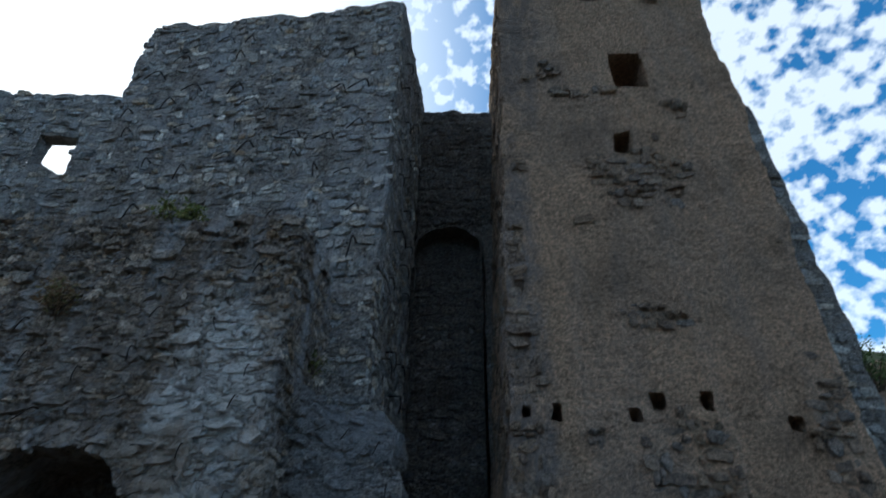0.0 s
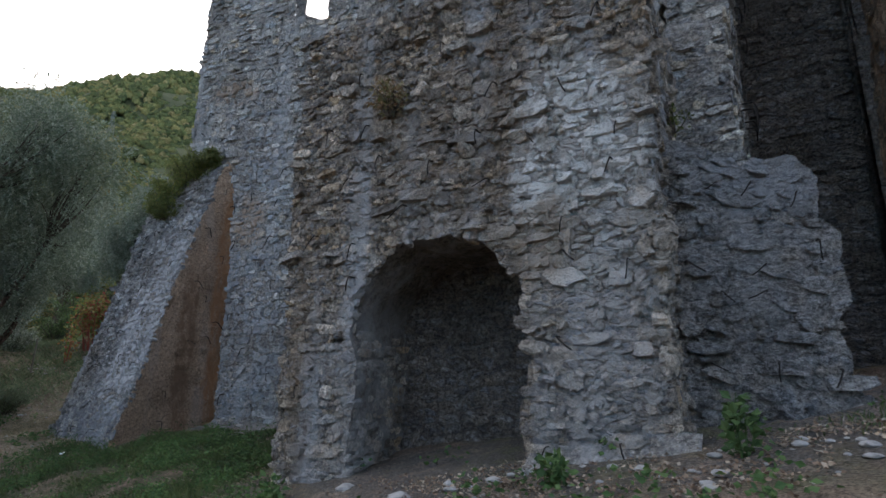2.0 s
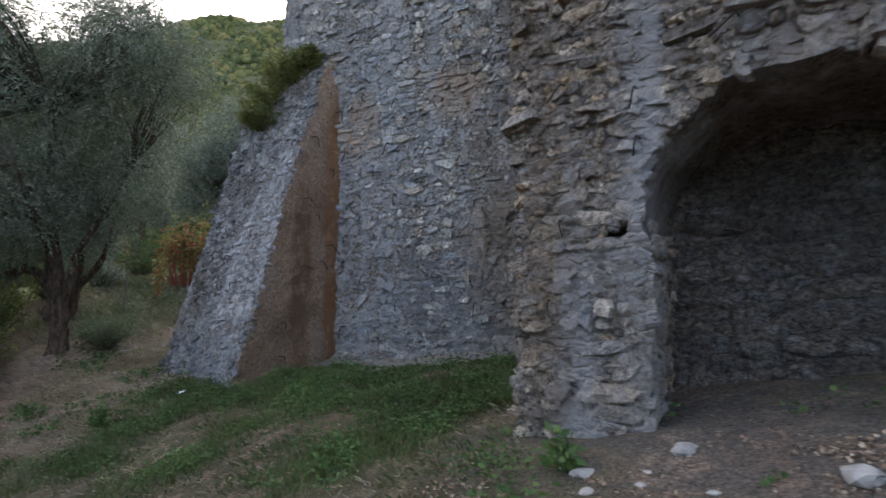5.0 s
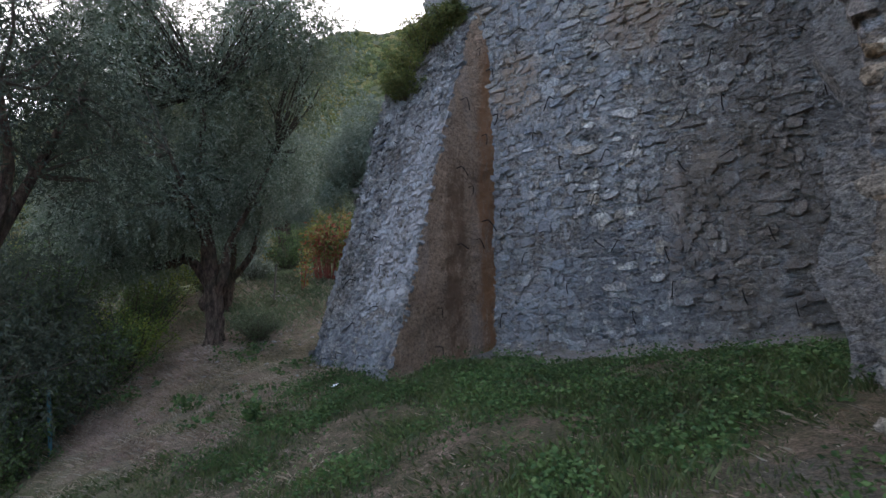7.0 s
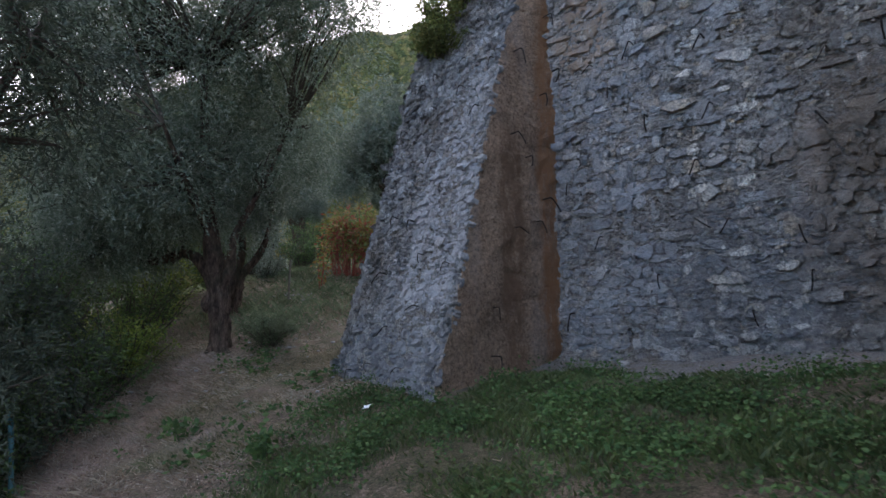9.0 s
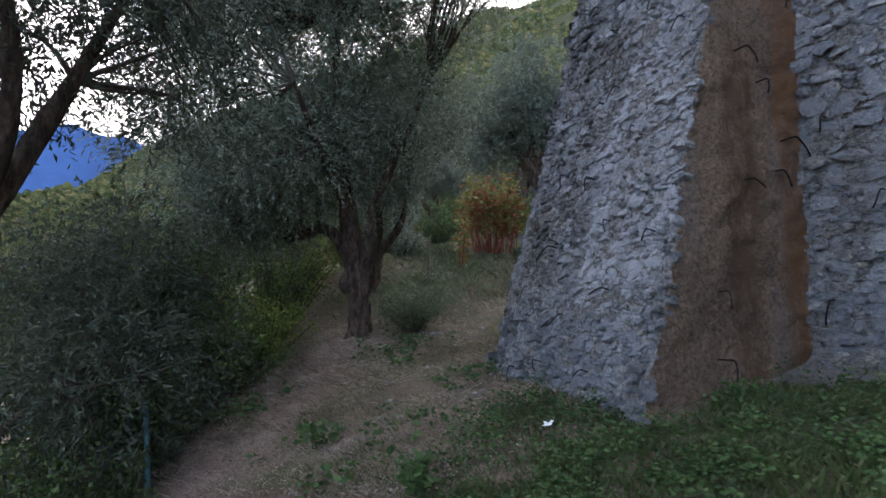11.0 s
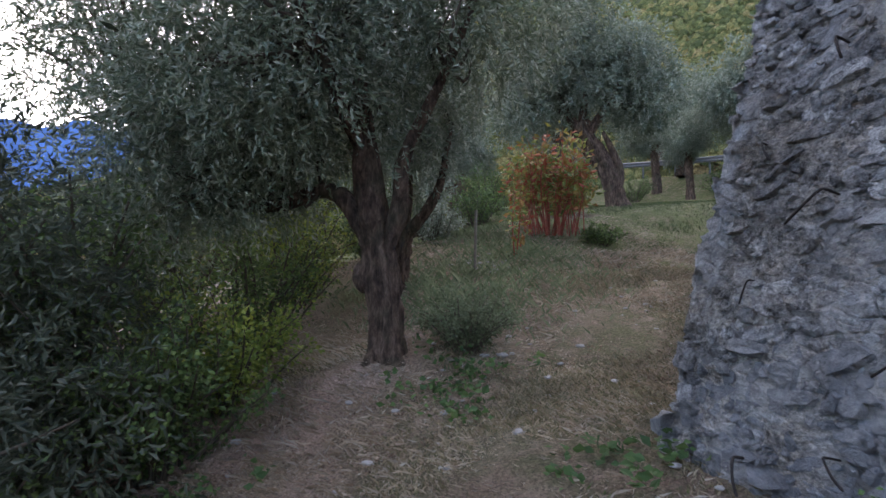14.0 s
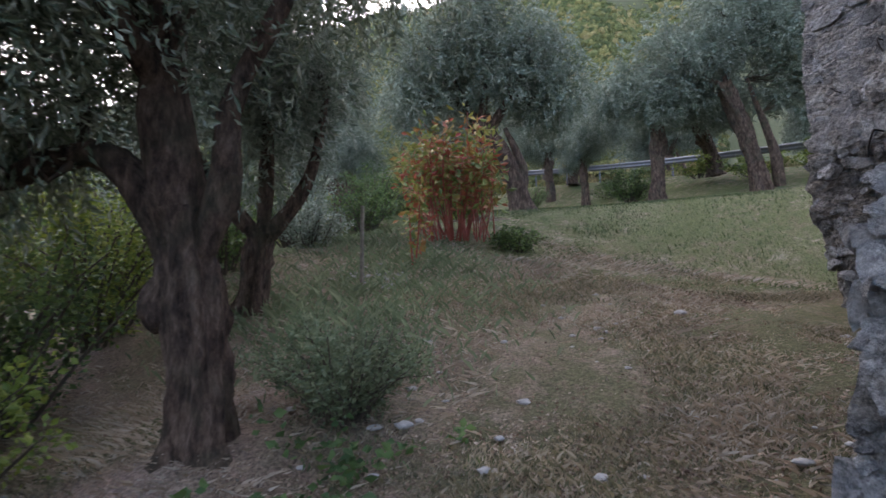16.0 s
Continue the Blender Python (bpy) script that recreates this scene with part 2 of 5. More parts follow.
M_RENDER = stone_material("tan_render", [(0.0, (0.61, 0.405, 0.265)), (1.0, (0.68, 0.475, 0.318))], (0.30, 0.215, 0.15), [
    ((0.95, 6.2, 4.0), (0.36, 1.2, 3.4), (0.20, 0.22, 0.245), 0.6), ((1.2, 6.2, 10.4), (0.4, 1.2, 2.2), (0.22, 0.20, 0.19), 0.7), ((3.4, 6.2, 5.8), (1.1, 1.0, 1.4), (0.31, 0.26, 0.22), 0.3), ((1.9, 6.2, 8.3), (0.8, 1.0, 1.2), (0.31, 0.26, 0.22), 0.3), ((2.2, 6.2, 2.0), (1.6, 1.0, 0.9), (0.30, 0.265, 0.235), 0.35)], 0.09, 0.0, 0.15, 0.75)
M_BROWN_RENDER = stone_material("brown_render", [(0.0, (0.43, 0.285, 0.195)), (1.0, (0.49, 0.335, 0.23))], (0.26, 0.175, 0.125), [((-11.07, 9.3, 3.4), (0.16, 0.22, 3.6), (0.40, 0.20, 0.10), 0.9), ((-11.15, 8.6, 2.4), (0.16, 0.2, 3.0), (0.25, 0.15, 0.095), 0.9)], 0.06, 0.1, 0.25, 0.6)
M_WHITE_STONE = stone_material("pale_limestone", [(0.0, (0.100, 0.102, 0.105)), (0.3, (0.165, 0.163, 0.160)), (0.6, (0.245, 0.234, 0.218)), (0.85, (0.30, 0.30, 0.305)), (1.0, (0.46, 0.457, 0.445))], (0.190, 0.160, 0.132), [((-11.9, 7.9, 2.6), (0.6, 1.6, 2.6), (0.60, 0.60, 0.61), 0.7), ((-12.2, 7.5, 0.6), (1.6, 1.0, 0.5), (0.17, 0.18, 0.20), 0.6)])
M_TOWER_STONE = stone_material("tan_rubble", [(0.0, (0.20, 0.15, 0.115)), (0.4, (0.32, 0.235, 0.17)), (0.75, (0.40, 0.29, 0.20)), (1.0, (0.27, 0.245, 0.225))], (0.27, 0.19, 0.13), (), 0.03, 0.0, 0.15)
# vault tones lowered for the shade inside the niche
M_VAULT = stone_material("vault_mortar", [(0.0, (0.17, 0.14, 0.112)), (1.0, (0.23, 0.19, 0.152))], (0.13, 0.105, 0.085), [((-4.7, 5.9, 1.3), (0.3, 0.9, 1.4), (0.34, 0.34, 0.34), 0.6)], 0.04)
# dark tones hold the shade of niche and recess, besides soot in the niche
M_DARK = stone_material("sooty_shaded_stone", [(0.0, (0.13, 0.112, 0.095)), (1.0, (0.26, 0.225, 0.19))], (0.10, 0.085, 0.07), (), 0.03, 0.6, 0.1)


def plain(name, colour, rough=0.8, vary=0.35, scale=8.0, bump_d=0.004, metal=0.0, spec=0.3):
    m, nt, b = nodes_of(name, rough, spec)
    b.inputs["Metallic"].default_value = metal
    lo, hi = tuple(c * (1 - vary) for c in colour), tuple(min(1, c * (1 + vary)) for c in colour)
    c = ramp(nt, noise_node(nt, scale, 5, 0.65), [(0.3, lo), (0.7, hi)])
    nt.links.new(c, b.inputs["Base Color"])
    if bump_d:
        bump(nt, b, noise_node(nt, scale * 4, 6, 0.7), 0.8, bump_d)
    return m


def leafy(name, tones, rough=0.55, through_light=0.25):
    m, nt, b = nodes_of(name, rough, 0.35)
    c = ramp(nt, any_random(nt), [(i / (len(tones) - 1), t) for i, t in enumerate(tones)])
    c = mix(nt, c, ramp(nt, noise_node(nt, 0.9, 3), [(0.35, (0.65, 0.65, 0.65)), (0.65, (1.25, 1.25, 1.25))]), 0.8, "MULTIPLY")
    nt.links.new(c, b.inputs["Base Color"])
    tr, mx = nt.nodes.new("ShaderNodeBsdfTranslucent"), nt.nodes.new("ShaderNodeMixShader")
    nt.links.new(c, tr.inputs[0])
    mx.inputs[0].default_value = through_light
    nt.links.new(b.outputs[0], mx.inputs[1])
    nt.links.new(tr.outputs[0], mx.inputs[2])
    nt.links.new(mx.outputs[0], nt.nodes["Material Output"].inputs[0])
    return m


M_OLIVE = leafy("olive_leaves", [(0.095, 0.128, 0.08), (0.145, 0.18, 0.112), (0.21, 0.245, 0.168), (0.36, 0.39, 0.305)])
M_OLIVE_FAR = leafy("olive_leaves_silvery", [(0.113, 0.147, 0.102), (0.185, 0.218, 0.158), (0.28, 0.315, 0.248)])
# darker copy of the olive leaves, with the shade of the near boughs in its colour
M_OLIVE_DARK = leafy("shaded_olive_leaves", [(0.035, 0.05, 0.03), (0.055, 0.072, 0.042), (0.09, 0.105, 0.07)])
M_GREEN = leafy("shrub_leaves", [(0.045, 0.077, 0.026), (0.077, 0.128, 0.038), (0.128, 0.192, 0.051)])
M_LIME = leafy("yellow_green_leaves", [(0.090, 0.140, 0.025), (0.150, 0.200, 0.035), (0.240, 0.270, 0.050)])
M_RED = leafy("autumn_leaves", [(0.32, 0.06, 0.04), (0.32, 0.11, 0.05), (0.30, 0.20, 0.06), (0.24, 0.24, 0.06), (0.16, 0.20, 0.05), (0.12, 0.17, 0.05)])
M_MAQUIS = leafy("maquis_leaves", [(0.075, 0.10, 0.028), (0.125, 0.155, 0.042), (0.21, 0.20, 0.06)])
M_SAGE = leafy("sage_leaves", [(0.09, 0.12, 0.062), (0.14, 0.172, 0.09), (0.215, 0.24, 0.14)], 0.8)
M_GRASS = leafy("green_grass", [(0.040, 0.066, 0.020), (0.064, 0.092, 0.028), (0.105, 0.122, 0.048)])
M_STRAW = leafy("dry_grass", [(0.42, 0.37, 0.30), (0.208, 0.156, 0.102), (0.312, 0.240, 0.172), (0.429, 0.351, 0.265)])
M_TURF = leafy("grey_green_turf", [(0.088, 0.088, 0.043), (0.160, 0.138, 0.076), (0.255, 0.205, 0.128), (0.350, 0.285, 0.200)])
M_HERB = leafy("herb_leaves", [(0.039, 0.083, 0.028), (0.061, 0.116, 0.033), (0.099, 0.154, 0.050)], 0.8)
M_LITTER = leafy("dead_leaves", [(0.10, 0.062, 0.042), (0.19, 0.125, 0.085), (0.28, 0.20, 0.14), (0.38, 0.31, 0.24)], 0.8, 0.1)
M_DRYWEED = leafy("withered_weed", [(0.20, 0.11, 0.06), (0.22, 0.16, 0.08), (0.14, 0.15, 0.05)])
def bark_material():
    m, nt, b = nodes_of("olive_bark", 0.95, 0.2)
    ridge = noise_node(nt, 14, 7, 0.75, (1.0, 1.0, 0.38))
    c = ramp(nt, ridge, [(0.34, (0.018, 0.012, 0.009)), (0.50, (0.092, 0.06, 0.044)), (0.70, (0.25, 0.178, 0.13))])
    c = mix(nt, c, (0.055, 0.06, 0.035), ramp(nt, noise_node(nt, 3, 4), [(0.5, (0, 0, 0)), (0.7, (0.6, 0.6, 0.6))]))
    nt.links.new(c, b.inputs["Base Color"])
    bump(nt, b, ridge, 1.0, 0.09)
    return m


M_BARK = bark_material()
M_TWIG = plain("dark_twig", (0.07, 0.055, 0.04), 0.9, 0.3, 20.0, 0.004)
M_REDSTEM = plain("red_stem", (0.26, 0.06, 0.04), 0.6, 0.3, 20.0, 0.002)
M_IRON = plain("rusty_iron", (0.022, 0.017, 0.015), 0.65, 0.4, 30.0, 0.003, 0.4)
M_STEEL = plain("galvanised_steel", (0.20, 0.205, 0.215), 0.6, 0.15, 6.0, 0.002, 0.4)
M_PAPER = plain("white_paper", (0.78, 0.78, 0.78), 0.8, 0.08, 12.0, 0.004)
M_PEBBLE = plain("pale_stone", (0.27, 0.26, 0.245), 0.9, 0.3, 14.0, 0.01)
M_WOODPOST = plain("grey_wood", (0.16, 0.14, 0.115), 0.9, 0.3, 22.0, 0.006)
M_NET = plain("blue_green_netting", (0.05, 0.14, 0.15), 0.7, 0.25, 20.0, 0.002)
M_MAST = plain("weathered_mast_steel", (0.20, 0.20, 0.19), 0.7, 0.15, 3.0, 0.0, 0.3)
# aerial haze is painted as the ridge's blue base colour
M_HAZE_BLUE = plain("haze_blue_mountain", (0.05, 0.11, 0.26), 1.0, 0.25, 0.004, 0)


def ground_material():
    m, nt, b = nodes_of("earth_and_litter", 0.97, 0.1)
    earth = ramp(nt, noise_node(nt, 1.3, 6, 0.7), [(0.3, (0.135, 0.092, 0.073)), (0.52, (0.235, 0.172, 0.14)), (0.72, (0.335, 0.268, 0.235))])
    green = ramp(nt, noise_node(nt, 5, 5, 0.7), [(0.3, (0.04, 0.055, 0.02)), (0.7, (0.085, 0.11, 0.04))])
    c = mix(nt, earth, green, ramp(nt, noise_node(nt, 0.45, 4, 0.6), [(0.47, (0, 0, 0)), (0.62, (0.8, 0.8, 0.8))]))
    c = mix(nt, c, (0.07, 0.066, 0.042), stain(nt, (-8.2, 5.4, 0.0), (4.2, 3.6, 3.0)))
    c = mix(nt, c, (0.10, 0.095, 0.06), stain(nt, (-14.6, 9.6, 0.8), (1.9, 3.4, 3.0), 0.9))
    # bare gravel before the arch
    gravel = ramp(nt, noise_node(nt, 30, 5, 0.8), [(0.35, (0.064, 0.058, 0.051)), (0.65, (0.134, 0.125, 0.115))])
    c = mix(nt, c, gravel, stain(nt, (-2.4, 5.3, 1.0), (3.4, 1.2, 3.0)))
    c = mix(nt, c, (0.20, 0.195, 0.19), stain(nt, (-9.2, 9.25, 0.6), (3.2, 0.7, 1.5)))
    c = mix(nt, c, green, stain(nt, (-27, 27, 7), (17, 15, 12)))
    c = mix(nt, c, (0.09, 0.105, 0.045), stain(nt, (-19, 19, 3.6), (8, 7, 6), 1.8))
    c = mix(nt, c, green, stain(nt, (-25, 12, 2.6), (5, 5, 5)))
    c = mix(nt, c, ramp(nt, noise_node(nt, 45, 4, 0.8), [(0.34, (0.3, 0.3, 0.3)), (0.66, (1.75, 1.68, 1.6))]), 0.9, "MULTIPLY")
    geo, cut = nt.nodes.new("ShaderNodeNewGeometry"), nt.nodes.new("ShaderNodeMapRange")
    far = nt.nodes.new("ShaderNodeVectorMath")
    far.operation = "DISTANCE"
    far.inputs[1].default_value = (-8, 4, 0)
    nt.links.new(geo.outputs["Position"], far.inputs[0])
    cut.inputs[1].default_value, cut.inputs[2].default_value = 36, 60
    nt.links.new(far.outputs["Value"], cut.inputs[0])
    wood = ramp(nt, noise_node(nt, 0.05, 8, 0.75), [(0.3, (0.035, 0.043, 0.018)), (0.55, (0.055, 0.062, 0.028)), (0.75, (0.10, 0.10, 0.055))])
    c = mix(nt, c, wood, cut.outputs[0])
    nt.links.new(c, b.inputs["Base Color"])
    bump(nt, b, noise_node(nt, 14, 8, 0.75), 1.0, 0.05)
    return m


M_GROUND = ground_material()


# ---- builders ----
RNG = np.random.default_rng(7)


def mesh_of(name, verts, faces, material, smooth=True):
    me = bpy.data.meshes.new(name)
    verts = np.asarray(verts, dtype=np.float32)
    faces = np.asarray(faces, dtype=np.int32)
    n = faces.shape[1]
    me.vertices.add(len(verts))
    me.vertices.foreach_set("co", verts.ravel())
    me.loops.add(faces.size)
    me.loops.foreach_set("vertex_index", faces.ravel())
    me.polygons.add(len(faces))
    me.polygons.foreach_set("loop_start", np.arange(0, faces.size, n, dtype=np.int32))
    me.polygons.foreach_set("use_smooth", np.full(len(faces), smooth))
    me.update(calc_edges=True)
    me.validate()
    me.materials.append(material)
    return me


def thing(name, label, category, group="", kind="", at=(0, 0, 0)):
    ob = tagged(new(name), label, category, group, kind)
    ob.location = at
    return ob


def part(name, me, parent, label="", kind="", place=None):
    ob = new(name, me)
    ob.parent = parent
    if place is not None:
        ob.matrix_basis = place
    return tagged(ob, label, kind=kind)


def step01(x, lo, hi):
    t = np.clip((x - lo) / (hi - lo), 0, 1)
    return t * t * (3 - 2 * t)


DENTS = [(-4.80, 5.37, 1.99, 0.085, 0.28), (-1.53, 6.0, 3.98, 0.09, 0.2), (-4.42, 5.27, 3.3, 0.05, 0.12), (-5.2, 5.34, 1.2, 0.04, 0.1)]


def ripple(p, amp=0.05, scale=1.4):
    """Moves each point by a soft noise of its own place, so that neighbouring sheets stay joined."""
    out = np.array(p, dtype=float)
    for x, y, z, r, deep in DENTS:
        d = np.linalg.norm(out - np.array((x, y, z)), axis=1)
        out[:, 1] += np.where(d < r * 1.5, deep * (1 - step01(d, r * 0.8, r * 1.5)), 0)
    for i, q in enumerate(p):
        v = Vector(q)
        out[i] += np.array(noise.noise_vector(Vector((v.x * 4.5, v.y * 4.5, v.z * 11)))) * 0.03 * min(1.0, amp / 0.05)
        out[i] += np.array(noise.noise_vector(v * scale)) * amp + np.array(noise.noise_vector(v * scale * 5)) * amp * 0.5
    return out


def sheet(a, b, c, d, step=0.06):
    """A grid over the four-sided face a (low start), b (low end), c (high end), d (high start)."""
    a, b, c, d = (np.array(q, float) for q in (a, b, c, d))
    n = max(1, int(np.linalg.norm(b - a) / step + 0.5), int(np.linalg.norm(c - d) / step + 0.5))
    m = max(1, int(np.linalg.norm(d - a) / step + 0.5), int(np.linalg.norm(c - b) / step + 0.5))
    u, v = np.meshgrid(np.linspace(0, 1, n + 1), np.linspace(0, 1, m + 1))
    u, v = u.ravel()[:, None], v.ravel()[:, None]
    return a * (1 - u) * (1 - v) + b * u * (1 - v) + c * u * v + d * (1 - u) * v, grid_faces(n, m)


def grid_faces(n, m):
    k = np.arange(n * m)
    i = (k // n) * (n + 1) + k % n
    return np.stack([i, i + 1, i + n + 2, i + n + 1], 1)


def loft(rows):
    """A sheet through rows of equally many points."""
    rows = np.asarray(rows, float)
    m, n = rows.shape[0] - 1, rows.shape[1] - 1
    return rows.reshape(-1, 3), grid_faces(n, m)


def joined(pieces):
    vs, fs, k = [], [], 0
    for v, f in pieces:
        vs.append(v)
        fs.append(np.asarray(f) + k)
        k += len(v)
    return np.concatenate(vs), np.concatenate(fs)


def wall_body(name, sheets, material, parent, amp=0.05):
    v, f = joined(sheets)
    return part(name, mesh_of(name, ripple(v, amp), f, material), parent)


# -- loose stones set in a wall --
def stone_shape(rng):
    """A rough, angular stone face, one unit wide and high, that comes one unit out of the wall."""
    s, t = np.meshgrid((-1, -0.86, -0.3, 0.3, 0.86, 1), (-1, -0.84, 0, 0.84, 1))
    s, t = s.ravel(), t.ravel()
    r, ang = np.maximum(np.abs(s), np.abs(t)), np.arctan2(t, s)
    normals = [(k * math.pi / 2 + rng.normal(0, 0.13), rng.uniform(0.9, 1.05)) for k in range(4)]
    normals += [(math.pi / 4 + k * math.pi / 2 + rng.normal(0, 0.3), rng.uniform(0.86, 1.2)) for k in range(4)]
    reach = np.full(len(s), 9.0)
    for a, d in normals:
        c = np.cos(ang - a)
        reach = np.where(c > 0.05, np.minimum(reach, d / np.maximum(c, 0.05)), reach)
    x, y = 0.5 * r * reach * np.cos(ang), 0.5 * r * reach * np.sin(ang)
    x, y = x + rng.normal(0, 0.035, len(s)), y + rng.normal(0, 0.05, len(s))
    h = np.where(r > 0.95, -1.1, 0.75 - 0.22 * r ** 4 + 0.17 * rng.normal(0, 1, len(s)) + 0.36 * rng.uniform(-1, 1) * s + 0.45 * rng.uniform(-0.6, 1) * t)
    return np.stack([x, y, h], 1)


SHAPES = [stone_shape(np.random.default_rng(100 + i)) for i in range(40)]
STONE_FACES = grid_faces(5, 4)
STONE_MESHES = {}


def stone_mesh(i, material):
    key = (i, material.name)
    if key not in STONE_MESHES:
        STONE_MESHES[key] = mesh_of("stone", SHAPES[i], STONE_FACES, material, False)
    return STONE_MESHES[key]


def rubble(a, b, c, d, seed, course=0.13, length=0.27, proud=0.035, keep=lambda p: True, drop=0.06, tilt=0.10, wave=0.05):
    """Stones in rough courses over the face a, b, c, d: a list of (shape, 3x4 matrix)."""
    rng = np.random.default_rng(seed)
    a, b, c, d = (np.array(q, float) for q in (a, b, c, d))
    height = max(np.linalg.norm(d - a), np.linalg.norm(c - b))
    out, z, ph = [], 0.0, rng.uniform(0, 6, 3)
    while z < height:
        ch = course * rng.uniform(0.6, 1.5)
        v = (z + ch / 2) / height
        lo, hi = a + (d - a) * v, b + (c - b) * v
        width = np.linalg.norm(hi - lo)
        x = rng.uniform(-0.5, 0) * length
        while x < width and v < 1:
            sl = length * rng.uniform(0.3, 1.0) if rng.random() < 0.78 else length * rng.uniform(1.0, 1.8)
            sh = max(ch * rng.uniform(0.6, 1.35), sl / 3.2)
            cx = x + sl / 2
            vv = v + wave * (math.sin(cx * 1.7 + ph[0] + z) + 0.5 * math.sin(cx * 4.1 + ph[1])) / height + rng.normal(0, 0.10) * ch / height
            x += sl * rng.uniform(0.93, 1.06)
            if rng.random() < drop or not 0.004 < vv < 0.998 or not 0.0 < cx < width:
                continue
            u = cx / width
            p = a * (1 - u) * (1 - vv) + b * u * (1 - vv) + c * u * vv + d * (1 - u) * vv
            if not keep(p):
                continue
            du = (b - a) * (1 - vv) + (c - d) * vv
            dv = (d - a) * (1 - u) + (c - b) * u
            du /= np.linalg.norm(du)
            nrm = np.cross(du, dv)
            nrm /= np.linalg.norm(nrm)
            dv = np.cross(nrm, du)
            ang = rng.normal(0, tilt)
            e1, e2 = du * math.cos(ang) + dv * math.sin(ang), dv * math.cos(ang) - du * math.sin(ang)
            pd = proud * rng.uniform(0.1, 1.0) ** 1.3 * 1.9
            q = Vector(p)
            p = p + np.array(noise.noise_vector(q * 1.4)) * 0.05 - nrm * proud * rng.uniform(0, 0.4)
            flip = rng.choice([-1, 1])
            mat = np.stack([e1 * sl * 1.02 * flip, e2 * sh * 1.04 * flip, nrm * pd, p], 1)
            out.append((int(rng.integers(len(SHAPES))), mat))
        z += ch
    return out


def set_stones(parent, stones, material, near, limit=300):
    """The stones nearest to a place in the plan become objects of their own, the others one joined part."""
    near = np.array(near, float)
    order = sorted(range(len(stones)), key=lambda i: float(np.linalg.norm(stones[i][1][:, 3] - near)))
    for i in order[:limit]:
        k, m = stones[i]
        part("stone", stone_mesh(k, material), parent, place=Matrix([list(r) for r in m] + [[0, 0, 0, 1]]))
    rest = order[limit:]
    if rest:
        vs = np.concatenate([SHAPES[stones[i][0]] @ stones[i][1][:, :3].T + stones[i][1][:, 3] for i in rest])
        fs = np.concatenate([STONE_FACES + j * 30 for j in range(len(rest))])
        part("stones", mesh_of("stones", vs, fs, material, False), parent, kind="stuff")


# -- plants --
def leaves(points, along, size, wide=0.22, seed=0, bend=0.25):
    """One folded leaf of four corners at each point, its length along the given way."""
    rng = np.random.default_rng(seed)
    n = len(points)
    along = along / (np.linalg.norm(along, axis=1)[:, None] + 1e-9)
    side = np.cross(along, rng.normal(0, 1, (n, 3)))
    side /= np.linalg.norm(side, axis=1)[:, None] + 1e-9
    up = np.cross(side, along)
    s = (size * rng.uniform(0.6, 1.35, n))[:, None]
    mid = points + along * s * 0.5
    v = np.stack([points, mid + side * s * wide + up * s * bend * 0.3, points + along * s - up * s * bend * 0.25, mid - side * s * wide + up * s * bend * 0.3], 1)
    k = np.arange(n)[:, None] * 4
    return v.reshape(-1, 3), np.concatenate([k + np.array([[0, 1, 2, 3]])])


def tube(path, radii, sides=7, rough=0.0, seed=0):
    """A tapered limb along the path."""
    rng = np.random.default_rng(seed)
    path = np.asarray(path, float)
    t = np.gradient(path, axis=0)
    t /= np.linalg.norm(t, axis=1)[:, None]
    ref = np.array([0.3, 0.9, 0.1])
    a = np.cross(t, ref)
    a /= np.linalg.norm(a, axis=1)[:, None]
    b = np.cross(t, a)
    ang = np.linspace(0, 2 * math.pi, sides + 1)
    lump = 1 + rough * rng.normal(0, 1, (len(path), sides + 1))
    lump[:, -1] = lump[:, 0]
    r = np.asarray(radii, float)[:, None] * lump
    v = path[:, None] + r[..., None] * (a[:, None] * np.cos(ang)[None, :, None] + b[:, None] * np.sin(ang)[None, :, None])
    return v.reshape(-1, 3), grid_faces(sides, len(path) - 1)


def smooth_path(points, n=14):
    p = np.asarray(points, float)
    s = np.linspace(0, len(p) - 1, n)
    out = []
    for q in s:
        i = min(int(q), len(p) - 2)
        f = q - i
        p0, p1, p2, p3 = p[max(i - 1, 0)], p[i], p[i + 1], p[min(i + 2, len(p) - 1)]
        out.append(0.5 * (2 * p1 + (p2 - p0) * f + (2 * p0 - 5 * p1 + 4 * p2 - p3) * f * f + (3 * p1 - p0 - 3 * p2 + p3) * f ** 3))
    return np.array(out)


def sprays(centres, rng, count, spread, leaf, droop=0.35, twig=0.35):
    """Twigs with leaves round each clump centre: base points and ways of the leaves."""
    pts, ways = [], []
    for c, r in centres:
        k = max(3, int(count * (r / spread) ** 2))
        d = rng.normal(0, 1, (k, 3))
        d /= np.linalg.norm(d, axis=1)[:, None]
        base = c + d * r * rng.uniform(0.35, 1.0, (k, 1)) ** 0.5
        way = d + rng.normal(0, 0.5, (k, 3))
        way[:, 2] -= droop
        way /= np.linalg.norm(way, axis=1)[:, None]
        m = 11
        s = np.linspace(0, 1, m)[None, :, None]
        q = base[:, None] + way[:, None] * s * twig + np.array([0, 0, -1.0]) * (s * s) * twig * droop
        w = way[:, None] * 0.8 + rng.normal(0, 0.55, (k, m, 3))
        pts.append(q.reshape(-1, 3))
        ways.append(w.reshape(-1, 3))
    return np.concatenate(pts), np.concatenate(ways)


# ---- ground ----
EYE_END = (-13.33, 6.21)


